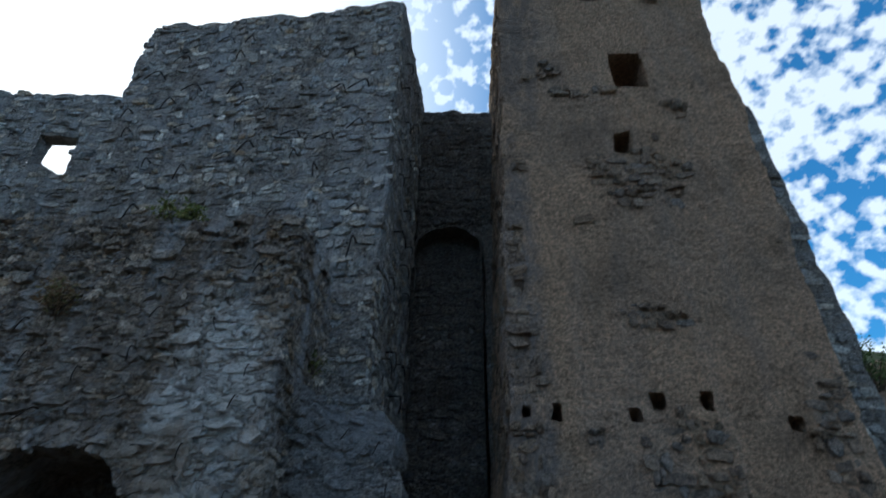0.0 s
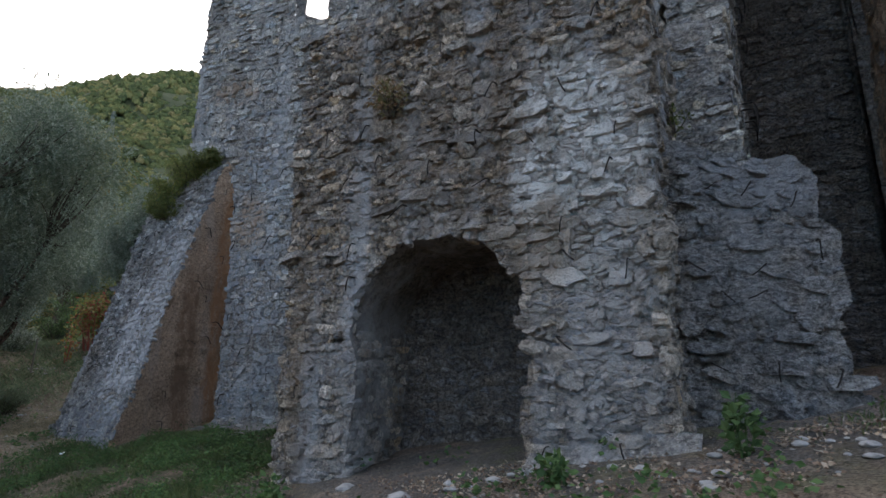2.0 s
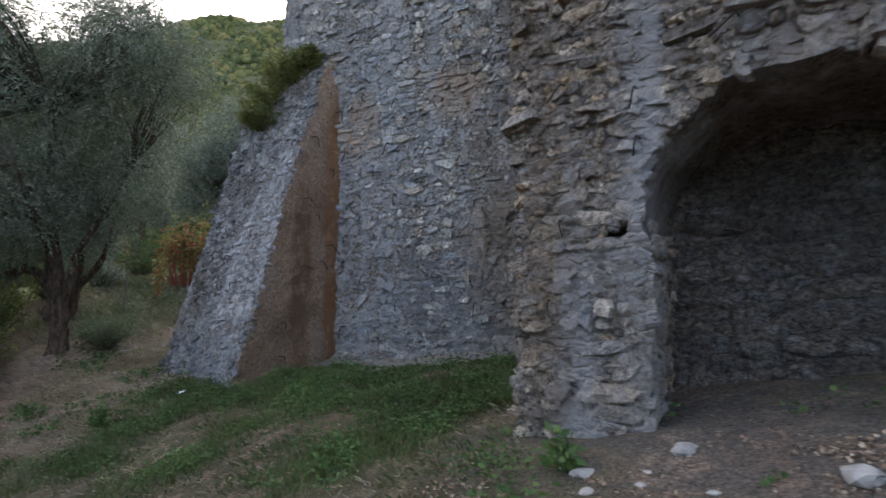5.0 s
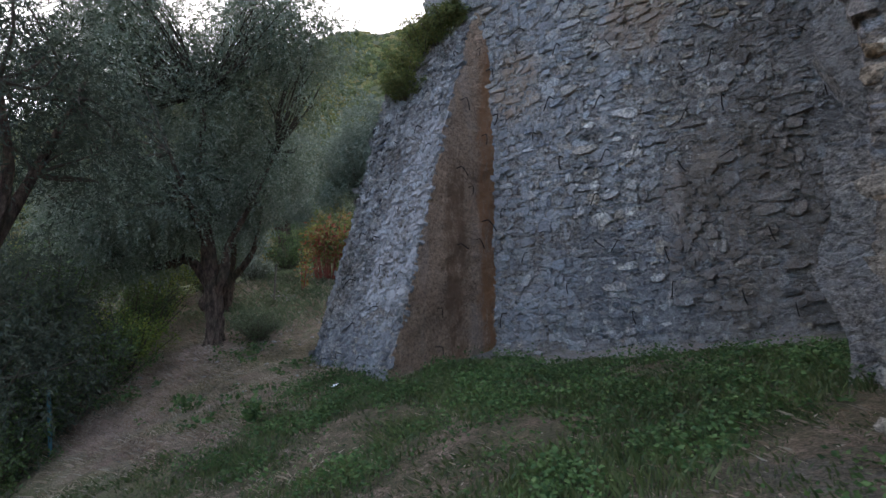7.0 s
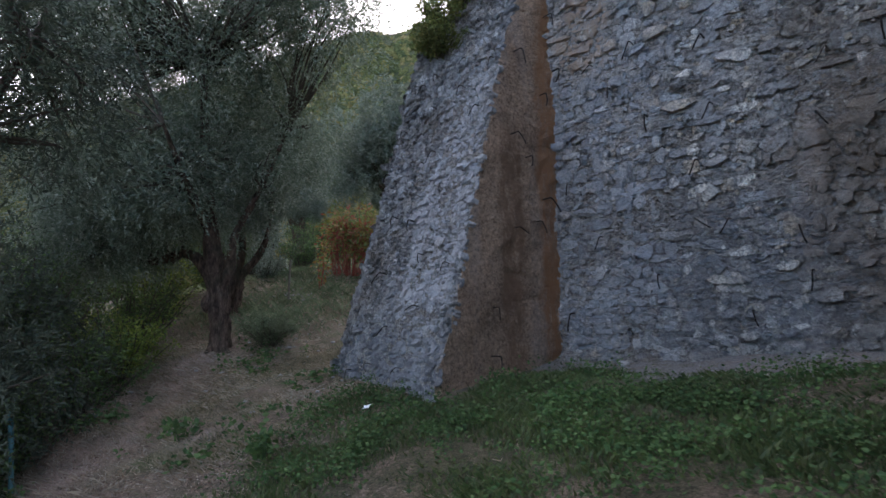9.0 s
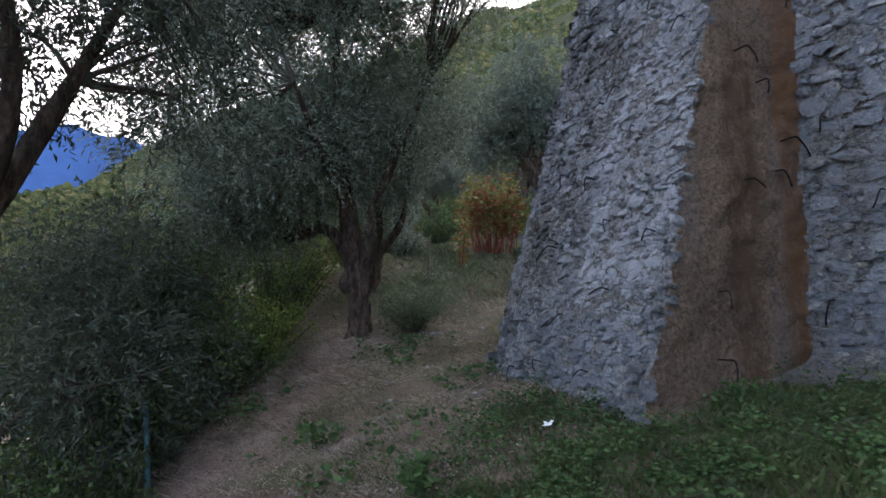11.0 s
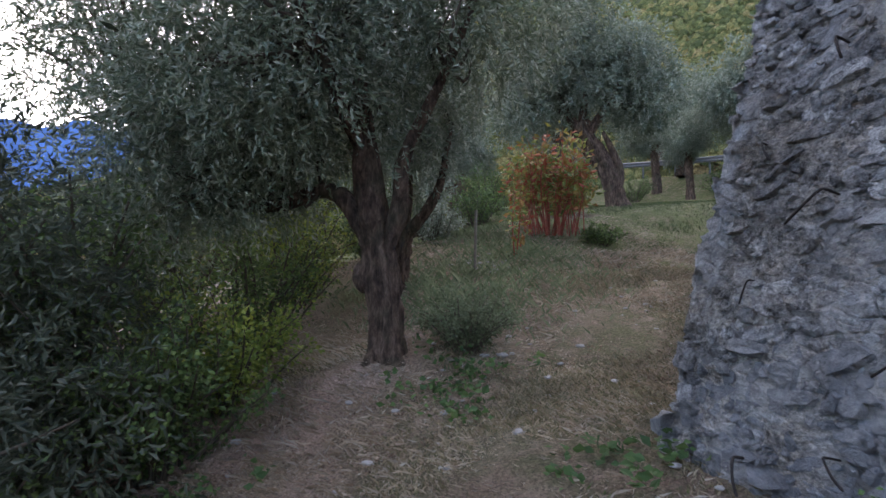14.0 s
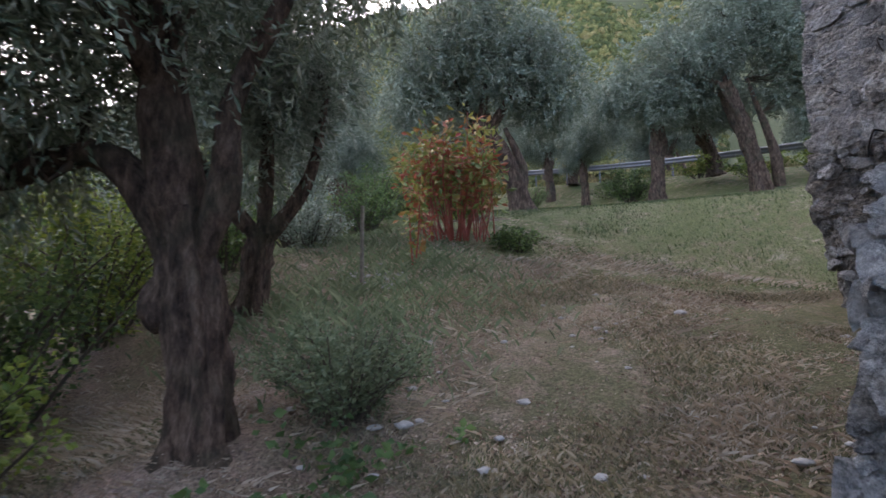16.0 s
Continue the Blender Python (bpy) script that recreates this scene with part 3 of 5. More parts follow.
def ground_z(x, y):
    x, y = np.asarray(x, float), np.asarray(y, float)
    px, py = np.clip(x, -21, 5), np.clip(y, -2, 14)
    z = 0.0623 + 0.253 * px + 0.3479 * py - 0.0003 * px * px - 0.013 * px * py - 0.0183 * py * py - 0.000344 * px ** 3
    z = z + 0.2 * np.exp(-((x + 16.8) ** 2 + (y - 7.1) ** 2) / 0.8) - 0.15 * np.exp(-((x + 15.4) ** 2 + (y - 8.6) ** 2) / 2.0)
    d = np.hypot(x - EYE_END[0], y - EYE_END[1])
    az = np.degrees(np.arctan2(-(x - EYE_END[0]), y - EYE_END[1]))
    w = step01(d, 9, 14) * step01(-az, -72, -52) * step01(az, -30, -5)
    z = z * (1 - w) + (1.40 + 0.163 * d) * w
    z = z - 0.7 * step01(-y, -5.2, -2.5) * step01(-x, 12.5, 16.0)
    z = z - 0.10 * np.exp(-((x + 9.6) ** 2 / 4.0 + (y - 9.0) ** 2 / 0.6))
    # road bank
    road = 7.45 + 0.112 * (-27 - np.clip(x, -45, 0))
    on = step01(y, 29.0, 31.6) * step01(-y, -60, -42) * step01(-x, 4, 10) * step01(x, -42, -35)
    z = z * (1 - on) + road * on
    r = np.hypot(x + 8, y - 4)
    th = np.degrees(np.arctan2(-(x + 8), y - 4))
    e = np.interp(th, [-120, -60, -30, 35, 42, 50, 57, 64, 84, 92, 100, 130, 170], [6, 12, 20, 32.0, 30.6, 28.5, 27.4, 24.6, 15.0, 9.0, 6.5, 4, 3])
    f = np.clip((r - 30) / 570, 0, None)
    hill = np.where(r > 30, np.minimum(r, 640) * np.tan(np.radians(e)) * np.minimum(f, 1) ** 0.45 - np.clip(r - 640, 0, None) * 0.3, -50)
    hill = hill + step01(r, 40, 120) * (6 * np.sin(x / 37 + 1) * np.cos(y / 43) + 3 * np.sin(x / 14 + y / 19))
    return np.where(r > 30, np.maximum(z, hill), z)


def axis(lo, hi, step, far_lo, far_hi, grow=1.16):
    mid = list(np.arange(lo, hi + step / 2, step))
    s, p, left = step, lo, []
    while p > far_lo:
        s *= grow
        p -= s
        left.append(p)
    s, p, right = step, mid[-1], []
    while p < far_hi:
        s *= grow
        p += s
        right.append(p)
    return np.array(left[::-1] + mid + right)


gx, gy = axis(-24, 5, 0.13, -1100, 700), axis(1.5, 15, 0.13, -500, 1000)
GX, GY = np.meshgrid(gx, gy)
GZ = ground_z(GX, GY)
gp = np.stack([GX.ravel(), GY.ravel(), GZ.ravel()], 1)
inner = np.nonzero((gp[:, 0] > -26) & (gp[:, 0] < 7) & (gp[:, 1] > -1) & (gp[:, 1] < 17))[0]
for i in inner:
    q = Vector((gp[i, 0], gp[i, 1], 0))
    gp[i, 2] += 0.05 * noise.noise(q * 0.9) + 0.03 * noise.noise(q * 3.1)
ground = tagged(new("ground", mesh_of("ground", gp, grid_faces(len(gx) - 1, len(gy) - 1), M_GROUND)),
                "sloping earth ground with dry litter, gravel and patchy grass", "ground", kind="structure")


# ---- castle walls ----
def wall(name, label):
    return thing(name, label, "wall", kind="structure")


# arched block before the keep
ARCH_L, ARCH_R, SPRING, CROWN = -4.60, -2.74, 2.05, 2.90


def block_y(x):
    return 5.03 - 0.0875 * (x + 1.6)


def block_top(x):
    return 5.42 - 0.06 * (x + 1.6) + 0.07 * math.sin(x * 5) + 0.05 * math.sin(x * 13 + 1)


def arch_point(s):
    """s from 0 (left foot) over the crown to 1 (right foot): x and z."""
    if s < 0.3:
        f = s / 0.3
        return ARCH_L - 0.17 * (1 - f) ** 2, 0.2 + (SPRING - 0.2) * f
    if s > 0.7:
        f = (1 - s) / 0.3
        return ARCH_R + 0.04 * math.sin(f * 9), 0.4 + (SPRING - 0.1 - 0.4) * f
    a = math.pi * (s - 0.3) / 0.4
    mid, half = (ARCH_L + ARCH_R) / 2, (ARCH_R - ARCH_L) / 2
    return mid - half * math.cos(a), SPRING - 0.1 * (s - 0.3) / 0.4 + (CROWN - SPRING) * math.sin(a) ** 0.9 + 0.03 * math.sin(s * 60)


wall_arch = wall("wall_arch", "weathered rubble stone block with an arched niche")
front = []
outline = [arch_point(s) for s in np.linspace(0, 1, 161)]
for lo, hi in ((0, 48), (48, 112), (112, 160)):
    seg = outline[lo:hi + 1]
    if lo == 48:
        rows = [[(x, block_y(x), z + (block_top(x) - z) * k / 68) for x, z in seg] for k in range(69)]
    elif lo == 0:
        rows = [[(-5.62 + (x + 5.62) * k / 24, block_y(-5.62 + (x + 5.62) * k / 24), z) for x, z in seg] for k in range(25)]
        rows = np.transpose(np.array(rows), (1, 0, 2))
    else:
        rows = [[(x + (-1.6 - x) * k / 28, block_y(x + (-1.6 - x) * k / 28), z) for x, z in seg] for k in range(29)]
        rows = np.transpose(np.array(rows), (1, 0, 2))[::-1]
    front.append(loft(rows))
xl, zl = outline[48]
xr, zr = outline[112]
front.append(loft([[(-5.62 + (xl + 5.62) * k / 24, block_y(-5.62 + (xl + 5.62) * k / 24), zl + (block_top(-5.62 + (xl + 5.62) * k / 24) - zl) * j / 72) for k in range(25)] for j in range(73)]))
front.append(loft([[(xr + (-1.6 - xr) * k / 28, block_y(xr + (-1.6 - xr) * k / 28), zr + (block_top(xr + (-1.6 - xr) * k / 28) - zr) * j / 72) for k in range(29)] for j in range(73)]))
# right side, left side and the broken top
front.append(sheet((-1.6, 5.03, 0.6), (-1.5, 6.5, 0.6), (-1.5, 6.5, 5.15), (-1.6, 5.03, 5.42)))
front.append(sheet((-5.62, 6.9, 0.0), (-5.62, 5.38, 0.0), (-5.62, 5.38, 5.66), (-5.62, 6.9, 5.5)))
front.append(sheet((-5.62, 5.38, 5.64), (-1.6, 5.03, 5.40), (-1.5, 6.6, 5.2), (-5.62, 6.9, 5.6)))
wall_body("core", front, M_ARCH_MORTAR, wall_arch, 0.06)
foot = []
for j in range(9):
    row = []
    for k in range(41):
        x = -2.72 + 1.25 * k / 40
        out = 0.34 * (0.7 + 0.6 * noise.noise(Vector((x * 2.3, 0, 15)))) * (1 - (j / 8) ** 2)
        row.append((x, block_y(x) - out, float(ground_z(x, 4.8)) - 0.2 + (0.36 + 0.14 * noise.noise(Vector((x * 2.6, 0, 19)))) * j / 8))
    foot.append(row)
foot.append([(x, y + 0.2, z) for x, y, z in foot[-1]])
wall_body("footing", [loft(foot)], M_MORTAR, wall_arch, 0.05)
# vault, jambs and the back of the niche, their tones darkened for shade
deep = np.linspace(0, 1, 16)
vault = loft([[(x + 0.14 * d * (1 if x > -3.6 else -0.35), block_y(x) + d * 1.2, z - 0.06 * d) for x, z in outline] for d in deep])
wall_body("vault", [vault], M_VAULT, wall_arch, 0.06)
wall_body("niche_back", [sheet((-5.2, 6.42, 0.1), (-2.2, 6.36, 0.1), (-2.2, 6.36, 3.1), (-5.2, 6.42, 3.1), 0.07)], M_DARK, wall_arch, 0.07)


def off_arch(p, gap=0.03):
    x, z = p[0], p[2]
    if ARCH_L - 0.14 - gap < x < ARCH_R + gap and z < SPRING:
        return False
    mid, half = (ARCH_L + ARCH_R) / 2, (ARCH_R - ARCH_L) / 2 + gap
    k = (x - mid) / half
    return not (abs(k) < 1 and z < SPRING + (CROWN - SPRING + gap) * math.sqrt(1 - k * k))


# main wall with the window
def main_y(x, z):
    return 9.75 + 0.1 * (x + 8.3) - 0.015 * z


WIN = (-9.79, -8.92, 9.88, 10.95)


def main_pt(x, z, back=0.0):
    return (x, main_y(x, z) + back, z)


wall_main = wall("wall_main", "tall grey rubble stone curtain wall with a small window opening")
x0, x1, z1 = -12.62, -5.5, 12.36
ms = [sheet(main_pt(x0, -0.3), main_pt(WIN[0], -0.3), main_pt(WIN[0], z1), main_pt(x0 + 0.1, 11.70), 0.075),
      sheet(main_pt(WIN[0], -0.3), main_pt(WIN[1], -0.3), main_pt(WIN[1], WIN[2] - 0.1), main_pt(WIN[0], WIN[2] + 0.15), 0.075),
      sheet(main_pt(WIN[0], WIN[3]), main_pt(WIN[1], WIN[3]), main_pt(WIN[1], z1), main_pt(WIN[0], z1), 0.075),
      sheet(main_pt(WIN[1], -0.3), main_pt(x1, -0.3), main_pt(x1, z1), main_pt(WIN[1], z1), 0.075),
      sheet(main_pt(x0, -0.3, 0.38), main_pt(x0, -0.3), main_pt(x0 + 0.1, 11.70), main_pt(x0 + 0.1, 11.70, 0.38), 0.075),
      sheet(main_pt(x0 + 0.1, 11.70), main_pt(WIN[0], z1), main_pt(WIN[0], z1, 0.38), main_pt(x0 + 0.1, 11.70, 0.38), 0.075),
      sheet(main_pt(WIN[0], z1), main_pt(x1, z1), main_pt(x1, z1, 0.38), main_pt(WIN[0], z1, 0.38), 0.075),
      sheet(main_pt(WIN[0], WIN[2] + 0.1), main_pt(WIN[0], WIN[2] + 0.1, 0.38), main_pt(WIN[0], WIN[3], 0.38), main_pt(WIN[0], WIN[3]), 0.075),
      sheet(main_pt(WIN[1], WIN[2] - 0.1, 0.38), main_pt(WIN[1], WIN[2] - 0.1), main_pt(WIN[1], WIN[3]), main_pt(WIN[1], WIN[3], 0.38), 0.075),
      sheet(main_pt(WIN[0], WIN[2] + 0.15), main_pt(WIN[1], WIN[2] - 0.1), main_pt(WIN[1], WIN[2] - 0.1, 0.38), main_pt(WIN[0], WIN[2] + 0.5, 0.38), 0.075),
      sheet(main_pt(WIN[0], WIN[3], 0.38), main_pt(WIN[1], WIN[3], 0.38), main_pt(WIN[1], WIN[3]), main_pt(WIN[0], WIN[3]), 0.075)]
wall_body("core", ms, M_MORTAR, wall_main, 0.05)

foot_rows = []
for j in range(9):
    row = []
    for k in range(91):
        x = -11.05 + 5.4 * k / 90
        out = 0.30 * (0.6 + 0.8 * noise.noise(Vector((x * 1.3, 0, 5)))) * (1 - (j / 8) ** 2)
        row.append((x, main_y(x, 0.7) - out, float(ground_z(x, 9.5)) - 0.25 + (0.34 + 0.16 * noise.noise(Vector((x * 2.1, 0, 9)))) * j / 8))
    foot_rows.append(row)
foot_rows.append([(x, y + 0.2, z) for x, y, z in foot_rows[-1]])
wall_body("footing", [loft(foot_rows)], M_MORTAR, wall_main, 0.05)

# keep
wall_keep = wall("wall_keep", "tall grey rubble stone keep wall with a ragged edge")
KL, KR = (-6.02, 6.9), (-0.95, 6.4)


def keep_top(x):
    return 11.45 + 0.06 * math.sin(x * 3.1) + 0.04 * math.sin(x * 9)


def keep_left(z):
    return KL[0] + 0.06 * math.sin(z * 3) + 0.05 * math.sin(z * 7.7) + (0.02 * max(0, z - 9.4))


rows = []
for j in range(121):
    z = 0.2 + (11.45 - 0.2) * j / 120
    lx, rx = keep_left(z), KR[0] + 0.012 * (z - 4) * 1.4
    row = []
    for k in range(51):
        x = lx + (rx - lx) * k / 50
        row.append((x, 6.4 - 0.1 * (x + 0.95), z if j < 120 else keep_top(x)))
    rows.append(row)
side = [[(rows[j][-1][0] + 0.25 * k / 24, rows[j][-1][1] + 3.1 * k / 24, rows[j][-1][2]) for k in range(25)] for j in range(121)]
left = [[(rows[j][0][0], rows[j][0][1] + 3.0 * (1 - k / 20), rows[j][0][2]) for k in range(21)] for j in range(121)]
top = [[(p[0], p[1] + 3.0 * k / 20, p[2]) for p in rows[-1]] for k in range(21)]
wall_body("core", [loft(rows), loft(side), loft(left), loft(top)], M_MORTAR, wall_keep, 0.05)

# recess between keep and tower, its lower part set back under a blind arch
wall_recess = wall("wall_recess", "stone back wall of a narrow recess with a blind arch, darkened for shade")
arc = []
for k in range(33):
    x = -0.95 + 1.95 * k / 32
    u = (x - 0.0) / 0.66
    arc.append((x, 9.0, 7.35 + 0.62 * math.sqrt(max(0.0, 1 - u * u)) if abs(u) < 1 else 0.5))
upper = [[(x, y, z + (11.15 - z) * j / 40) for x, y, z in arc] for j in range(41)]
lip = [[(x, y + 0.45 * j / 4, z) for x, y, z in arc] for j in range(4, -1, -1)]
# the shade of the deep recess is put into the wall's dark colour
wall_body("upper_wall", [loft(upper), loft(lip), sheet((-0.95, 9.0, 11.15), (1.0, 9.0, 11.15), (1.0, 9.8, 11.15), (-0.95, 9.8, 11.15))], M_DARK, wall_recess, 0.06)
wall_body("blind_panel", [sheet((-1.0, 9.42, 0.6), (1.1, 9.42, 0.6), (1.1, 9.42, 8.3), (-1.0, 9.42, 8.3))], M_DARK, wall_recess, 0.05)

# tower
wall_tower = wall("wall_tower", "tall tower wall with patchy tan render and square holes")


def tower_y(x, z):
    return 6.15 + 0.02 * (z - 4)


def tower_l(z):
    return 0.72 + 0.027 * (z - 1.7) + 0.02 * math.sin(z * 4)


def tower_r(z):
    return 4.72 + 0.03 * math.sin(z * 2.3)


HOLES = [(2.68, 3.27, 8.89, 9.79, 0.9), (2.52, 2.80, 7.44, 7.86, 0.6), (1.22, 1.34, 3.36, 3.58, 0.4), (0.90, 1.06, 2.05, 2.30, 0.4), (2.38, 2.56, 3.52, 3.72, 0.4),
         (2.96, 3.10, 3.50, 3.74, 0.4), (2.08, 2.22, 3.36, 3.52, 0.4), (3.88, 4.04, 3.30, 3.46, 0.4), (0.84, 0.98, 3.42, 3.54, 0.3)]
zs = sorted(set(np.round(np.concatenate([np.arange(0.8, 13.2, 0.1), [h[2] for h in HOLES], [h[3] for h in HOLES]]), 3)))
us = sorted(set(np.round(np.concatenate([np.arange(0.72, 4.8, 0.1), [h[0] for h in HOLES], [h[1] for h in HOLES]]), 3)))
tv = np.array([[(tower_l(z) + (u - 0.72) * (tower_r(z) - tower_l(z)) / (us[-1] - 0.72), 0, z) for u in us] for z in zs])
tv[:, :, 1] = tower_y(0, tv[:, :, 2])
tf = grid_faces(len(us) - 1, len(zs) - 1)
cu, cz = (np.array(us[:-1]) + np.array(us[1:])) / 2, (np.array(zs[:-1]) + np.array(zs[1:])) / 2
CU, CZ = (q.ravel() for q in np.meshgrid(cu, cz))
solid = np.ones(len(tf), bool)
for l, r, lo, hi, dp in HOLES:
    solid &= ~((CU > l) & (CU < r) & (CZ > lo) & (CZ < hi))
ts = [(tv.reshape(-1, 3), tf[solid])]
for l, r, lo, hi, dp in HOLES:
    def q(u, z, back=0.0):
        return (tower_l(z) + (u - 0.72) * (tower_r(z) - tower_l(z)) / (us[-1] - 0.72), tower_y(0, z) + back, z)
    ring = [(l, lo), (r, lo), (r, hi), (l, hi), (l, lo)]
    ts.append(loft([[q(u, z, dp) for u, z in ring], [q(u, z) for u, z in ring]]))
    ts.append(sheet(q(l, lo, dp), q(r, lo, dp), q(r, hi, dp), q(l, hi, dp), 0.2))
ts.append(loft([[(tower_l(z), tower_y(0, z) + 3.3 * (1 - k / 30), z) for k in range(31)] for z in zs]))
ts.append(loft([[(tower_r(z), tower_y(0, z) + 3.3 * k / 20, z) for k in range(21)] for z in zs]))
ts.append(sheet((4.72, 9.5, 0.5), (0.75, 9.5, 0.5), (1.0, 9.5, 13.1), (4.72, 9.5, 13.1), 0.4))
ts.append(sheet((tower_l(13.1), 6.33, 13.1), (4.72, 6.33, 13.1), (4.72, 9.6, 13.1), (tower_l(13.1), 9.6, 13.1), 0.3))
wall_body("core", ts, M_RENDER, wall_tower, 0.06)

wall_rear = wall("wall_rear", "lower grey stone wall stepping out behind the tower")
wall_body("core", [sheet((4.4, 8.5, 0.5), (6.95, 8.5, 0.5), (6.5, 8.5, 10.8), (4.4, 8.5, 10.8), 0.15), sheet((6.95, 8.5, 0.5), (6.95, 11.5, 0.5), (6.5, 11.5, 10.8), (6.5, 8.5, 10.8), 0.15),
                   sheet((4.4, 8.5, 10.8), (6.5, 8.5, 10.8), (6.5, 11.5, 10.8), (4.4, 11.5, 10.8), 0.15)], M_MORTAR, wall_rear, 0.08)

# low broken wall beside the arched block
wall_stub = wall("wall_stub", "low broken grey stone wall stub with a jagged end")


def stub_r(z):
    return -0.40 + 0.05 * math.sin(z * 6) + 0.04 * math.sin(z * 15) - 0.06 * step01(z, 2.7, 3.2)


srows = []
for j in range(37):
    f = j / 36
    row = []
    for k in range(17):
        u = k / 16
        zt = 3.62 - 0.34 * u + 0.03 * math.sin(u * 17) - (0.12 if 0.35 < u < 0.6 else 0)
        z = 0.6 + (zt - 0.6) * f
        x = -1.62 + (stub_r(z) + 1.62) * u
        row.append((x, 5.58 + 0.14 * u, z))
    srows.append(row)
srows = np.array(srows)
send = [[srows[j, -1] + np.array((0.05, 0.8, 0)) * k / 8 for k in range(9)] for j in range(37)]
stop = [[p + np.array((0, 0.8, 0.0)) * k / 8 for p in srows[-1]] for k in range(9)]
wall_body("core", [loft(srows), loft(send), loft(stop)], M_STUB, wall_stub, 0.05)

# sloping buttress
wall_buttress = wall("wall_buttress", "sloping stone buttress, grey rubble front and brown rendered flank")
BL0, BR0, BR1, BL1 = (-13.83, 7.73, 0.1), (-11.22, 7.24, 0.1), (-11.48, 9.36, 6.7), (-13.16, 8.89, 5.65)
IC0, IC1 = (-11.06, 9.5, 0.1), (-11.04, 9.5, 6.9)
wall_body("core", [sheet(BL0, BR0, BR1, BL1), sheet((-13.3, 9.9, 0.1), BL0, BL1, (-12.9, 9.9, 6.1)), sheet(BL1, BR1, IC1, (-12.9, 9.9, 6.1))], M_MORTAR, wall_buttress, 0.06)
wall_body("rendered_flank", [sheet(BR0, IC0, IC1, BR1)], M_BROWN_RENDER, wall_buttress, 0.06)

# far corner of the castle
wall_far = wall("wall_far", "pale stone corner wall with a rough undercut footing")
wall_body("core", [sheet((-14.98, 12.6, 2.75), (-12.2, 11.6, 2.75), (-12.2, 11.6, 7.0), (-14.95, 12.6, 7.0)), sheet((-14.98, 16, 2.75), (-14.98, 12.6, 2.75), (-14.95, 12.6, 7.0), (-14.95, 16, 7.0))], M_MORTAR, wall_far, 0.05)
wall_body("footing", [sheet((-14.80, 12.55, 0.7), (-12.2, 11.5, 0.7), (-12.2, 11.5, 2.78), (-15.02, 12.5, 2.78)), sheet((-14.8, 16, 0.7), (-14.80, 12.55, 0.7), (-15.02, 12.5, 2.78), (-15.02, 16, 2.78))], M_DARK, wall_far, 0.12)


# ---- trees ----
def clump_centres(limb_ends, rng, count, reach, radius, flat=0.75):
    out = []
    for p, r in limb_ends:
        for _ in range(count):
            d = rng.normal(0, 1, 3)
            d /= np.linalg.norm(d)
            d[2] *= flat
            out.append((np.array(p) + d * r * rng.uniform(0.35, 1.0) * reach, radius * rng.uniform(0.7, 1.3)))
    return out


def olive(name, label, base, trunk, limbs, crowns, seed, leaf=0.065, twigs=80, clumps=9, radius=0.55, material=None, group="", trunk_r=0.22, twig=0.32, burl=None):
    """trunk: points from the foot; limbs: (points, start radius); crowns: (centre, radius) of leafy masses, all from the foot."""
    rng = np.random.default_rng(seed)
    tree = thing(name, label, "tree", group, at=base)
    path = smooth_path(trunk, 16)
    s = np.linspace(0, 1, 16)
    radii = trunk_r * (1.0 - 0.25 * s + 0.45 * np.exp(-s * 9) + 0.14 * np.exp(-((s - 0.62) / 0.12) ** 2) + 0.25 * step01(s, 0.82, 1.0))
    v, f = tube(path, radii, 26, 0.075, seed)
    c = path.repeat(27, axis=0)
    ang = np.tile(np.linspace(0, 2 * math.pi, 27), 16)
    ridge = 1 + 0.17 * np.sin(ang * 4 + v[:, 2] * 1.6) + 0.11 * np.sin(ang * 7 - v[:, 2] * 3) + 0.04 * np.sin(ang * 11 + v[:, 2] * 5)
    ridge[26::27] = ridge[0::27]
    v = c + (v - c) * ridge[:, None]
    stem = part("trunk", mesh_of("trunk", v, f, M_BARK), tree)
    if burl:
        bm = bmesh.new()
        bmesh.ops.create_icosphere(bm, subdivisions=3, radius=0.13)
        for q in bm.verts:
            q.co *= 1 + 0.35 * noise.noise(q.co * 9)
            q.co.z *= 1.25
            q.co += Vector(burl)
        me = bpy.data.meshes.new("burl")
        bm.to_mesh(me)
        bm.free()
        me.materials.append(M_BARK)
        part("burl", me, stem)
    for i, (pts, r) in enumerate(limbs):
        p = smooth_path(pts, 12)
        lv, lf = tube(p, r * (1 - 0.72 * np.linspace(0, 1, 12)) * np.minimum(1, 0.6 + 2.4 * np.linspace(0, 1, 12)), 10, 0.09, seed + i)
        part("limb", mesh_of("limb", lv, lf, M_BARK), stem)
    twv = []
    cl = clump_centres(crowns, rng, clumps, 1.0, radius)
    for k, (q, r) in enumerate(cl):
        best = min((np.array(l[0][j]) for l in limbs for j in range(1, len(l[0]))), key=lambda e: float(np.linalg.norm(e - q)))
        mid = (best + q) / 2 + rng.normal(0, 0.12, 3)
        twv.append(tube(smooth_path([best, mid, q], 6), np.linspace(0.028, 0.006, 6), 5))
    bv, bf = joined(twv)
    part("branchwork", mesh_of("branchwork", bv, bf, M_TWIG), tree, kind="stuff")
    pts, ways = sprays(cl, rng, twigs, radius, leaf, 0.45, twig)
    lv, lf = leaves(pts, ways, leaf, 0.15, seed)
    part("crown", mesh_of("crown", lv, lf, material or M_OLIVE, False), tree, kind="stuff")
    return tree


def zg(x, y):
    return float(ground_z(x, y))


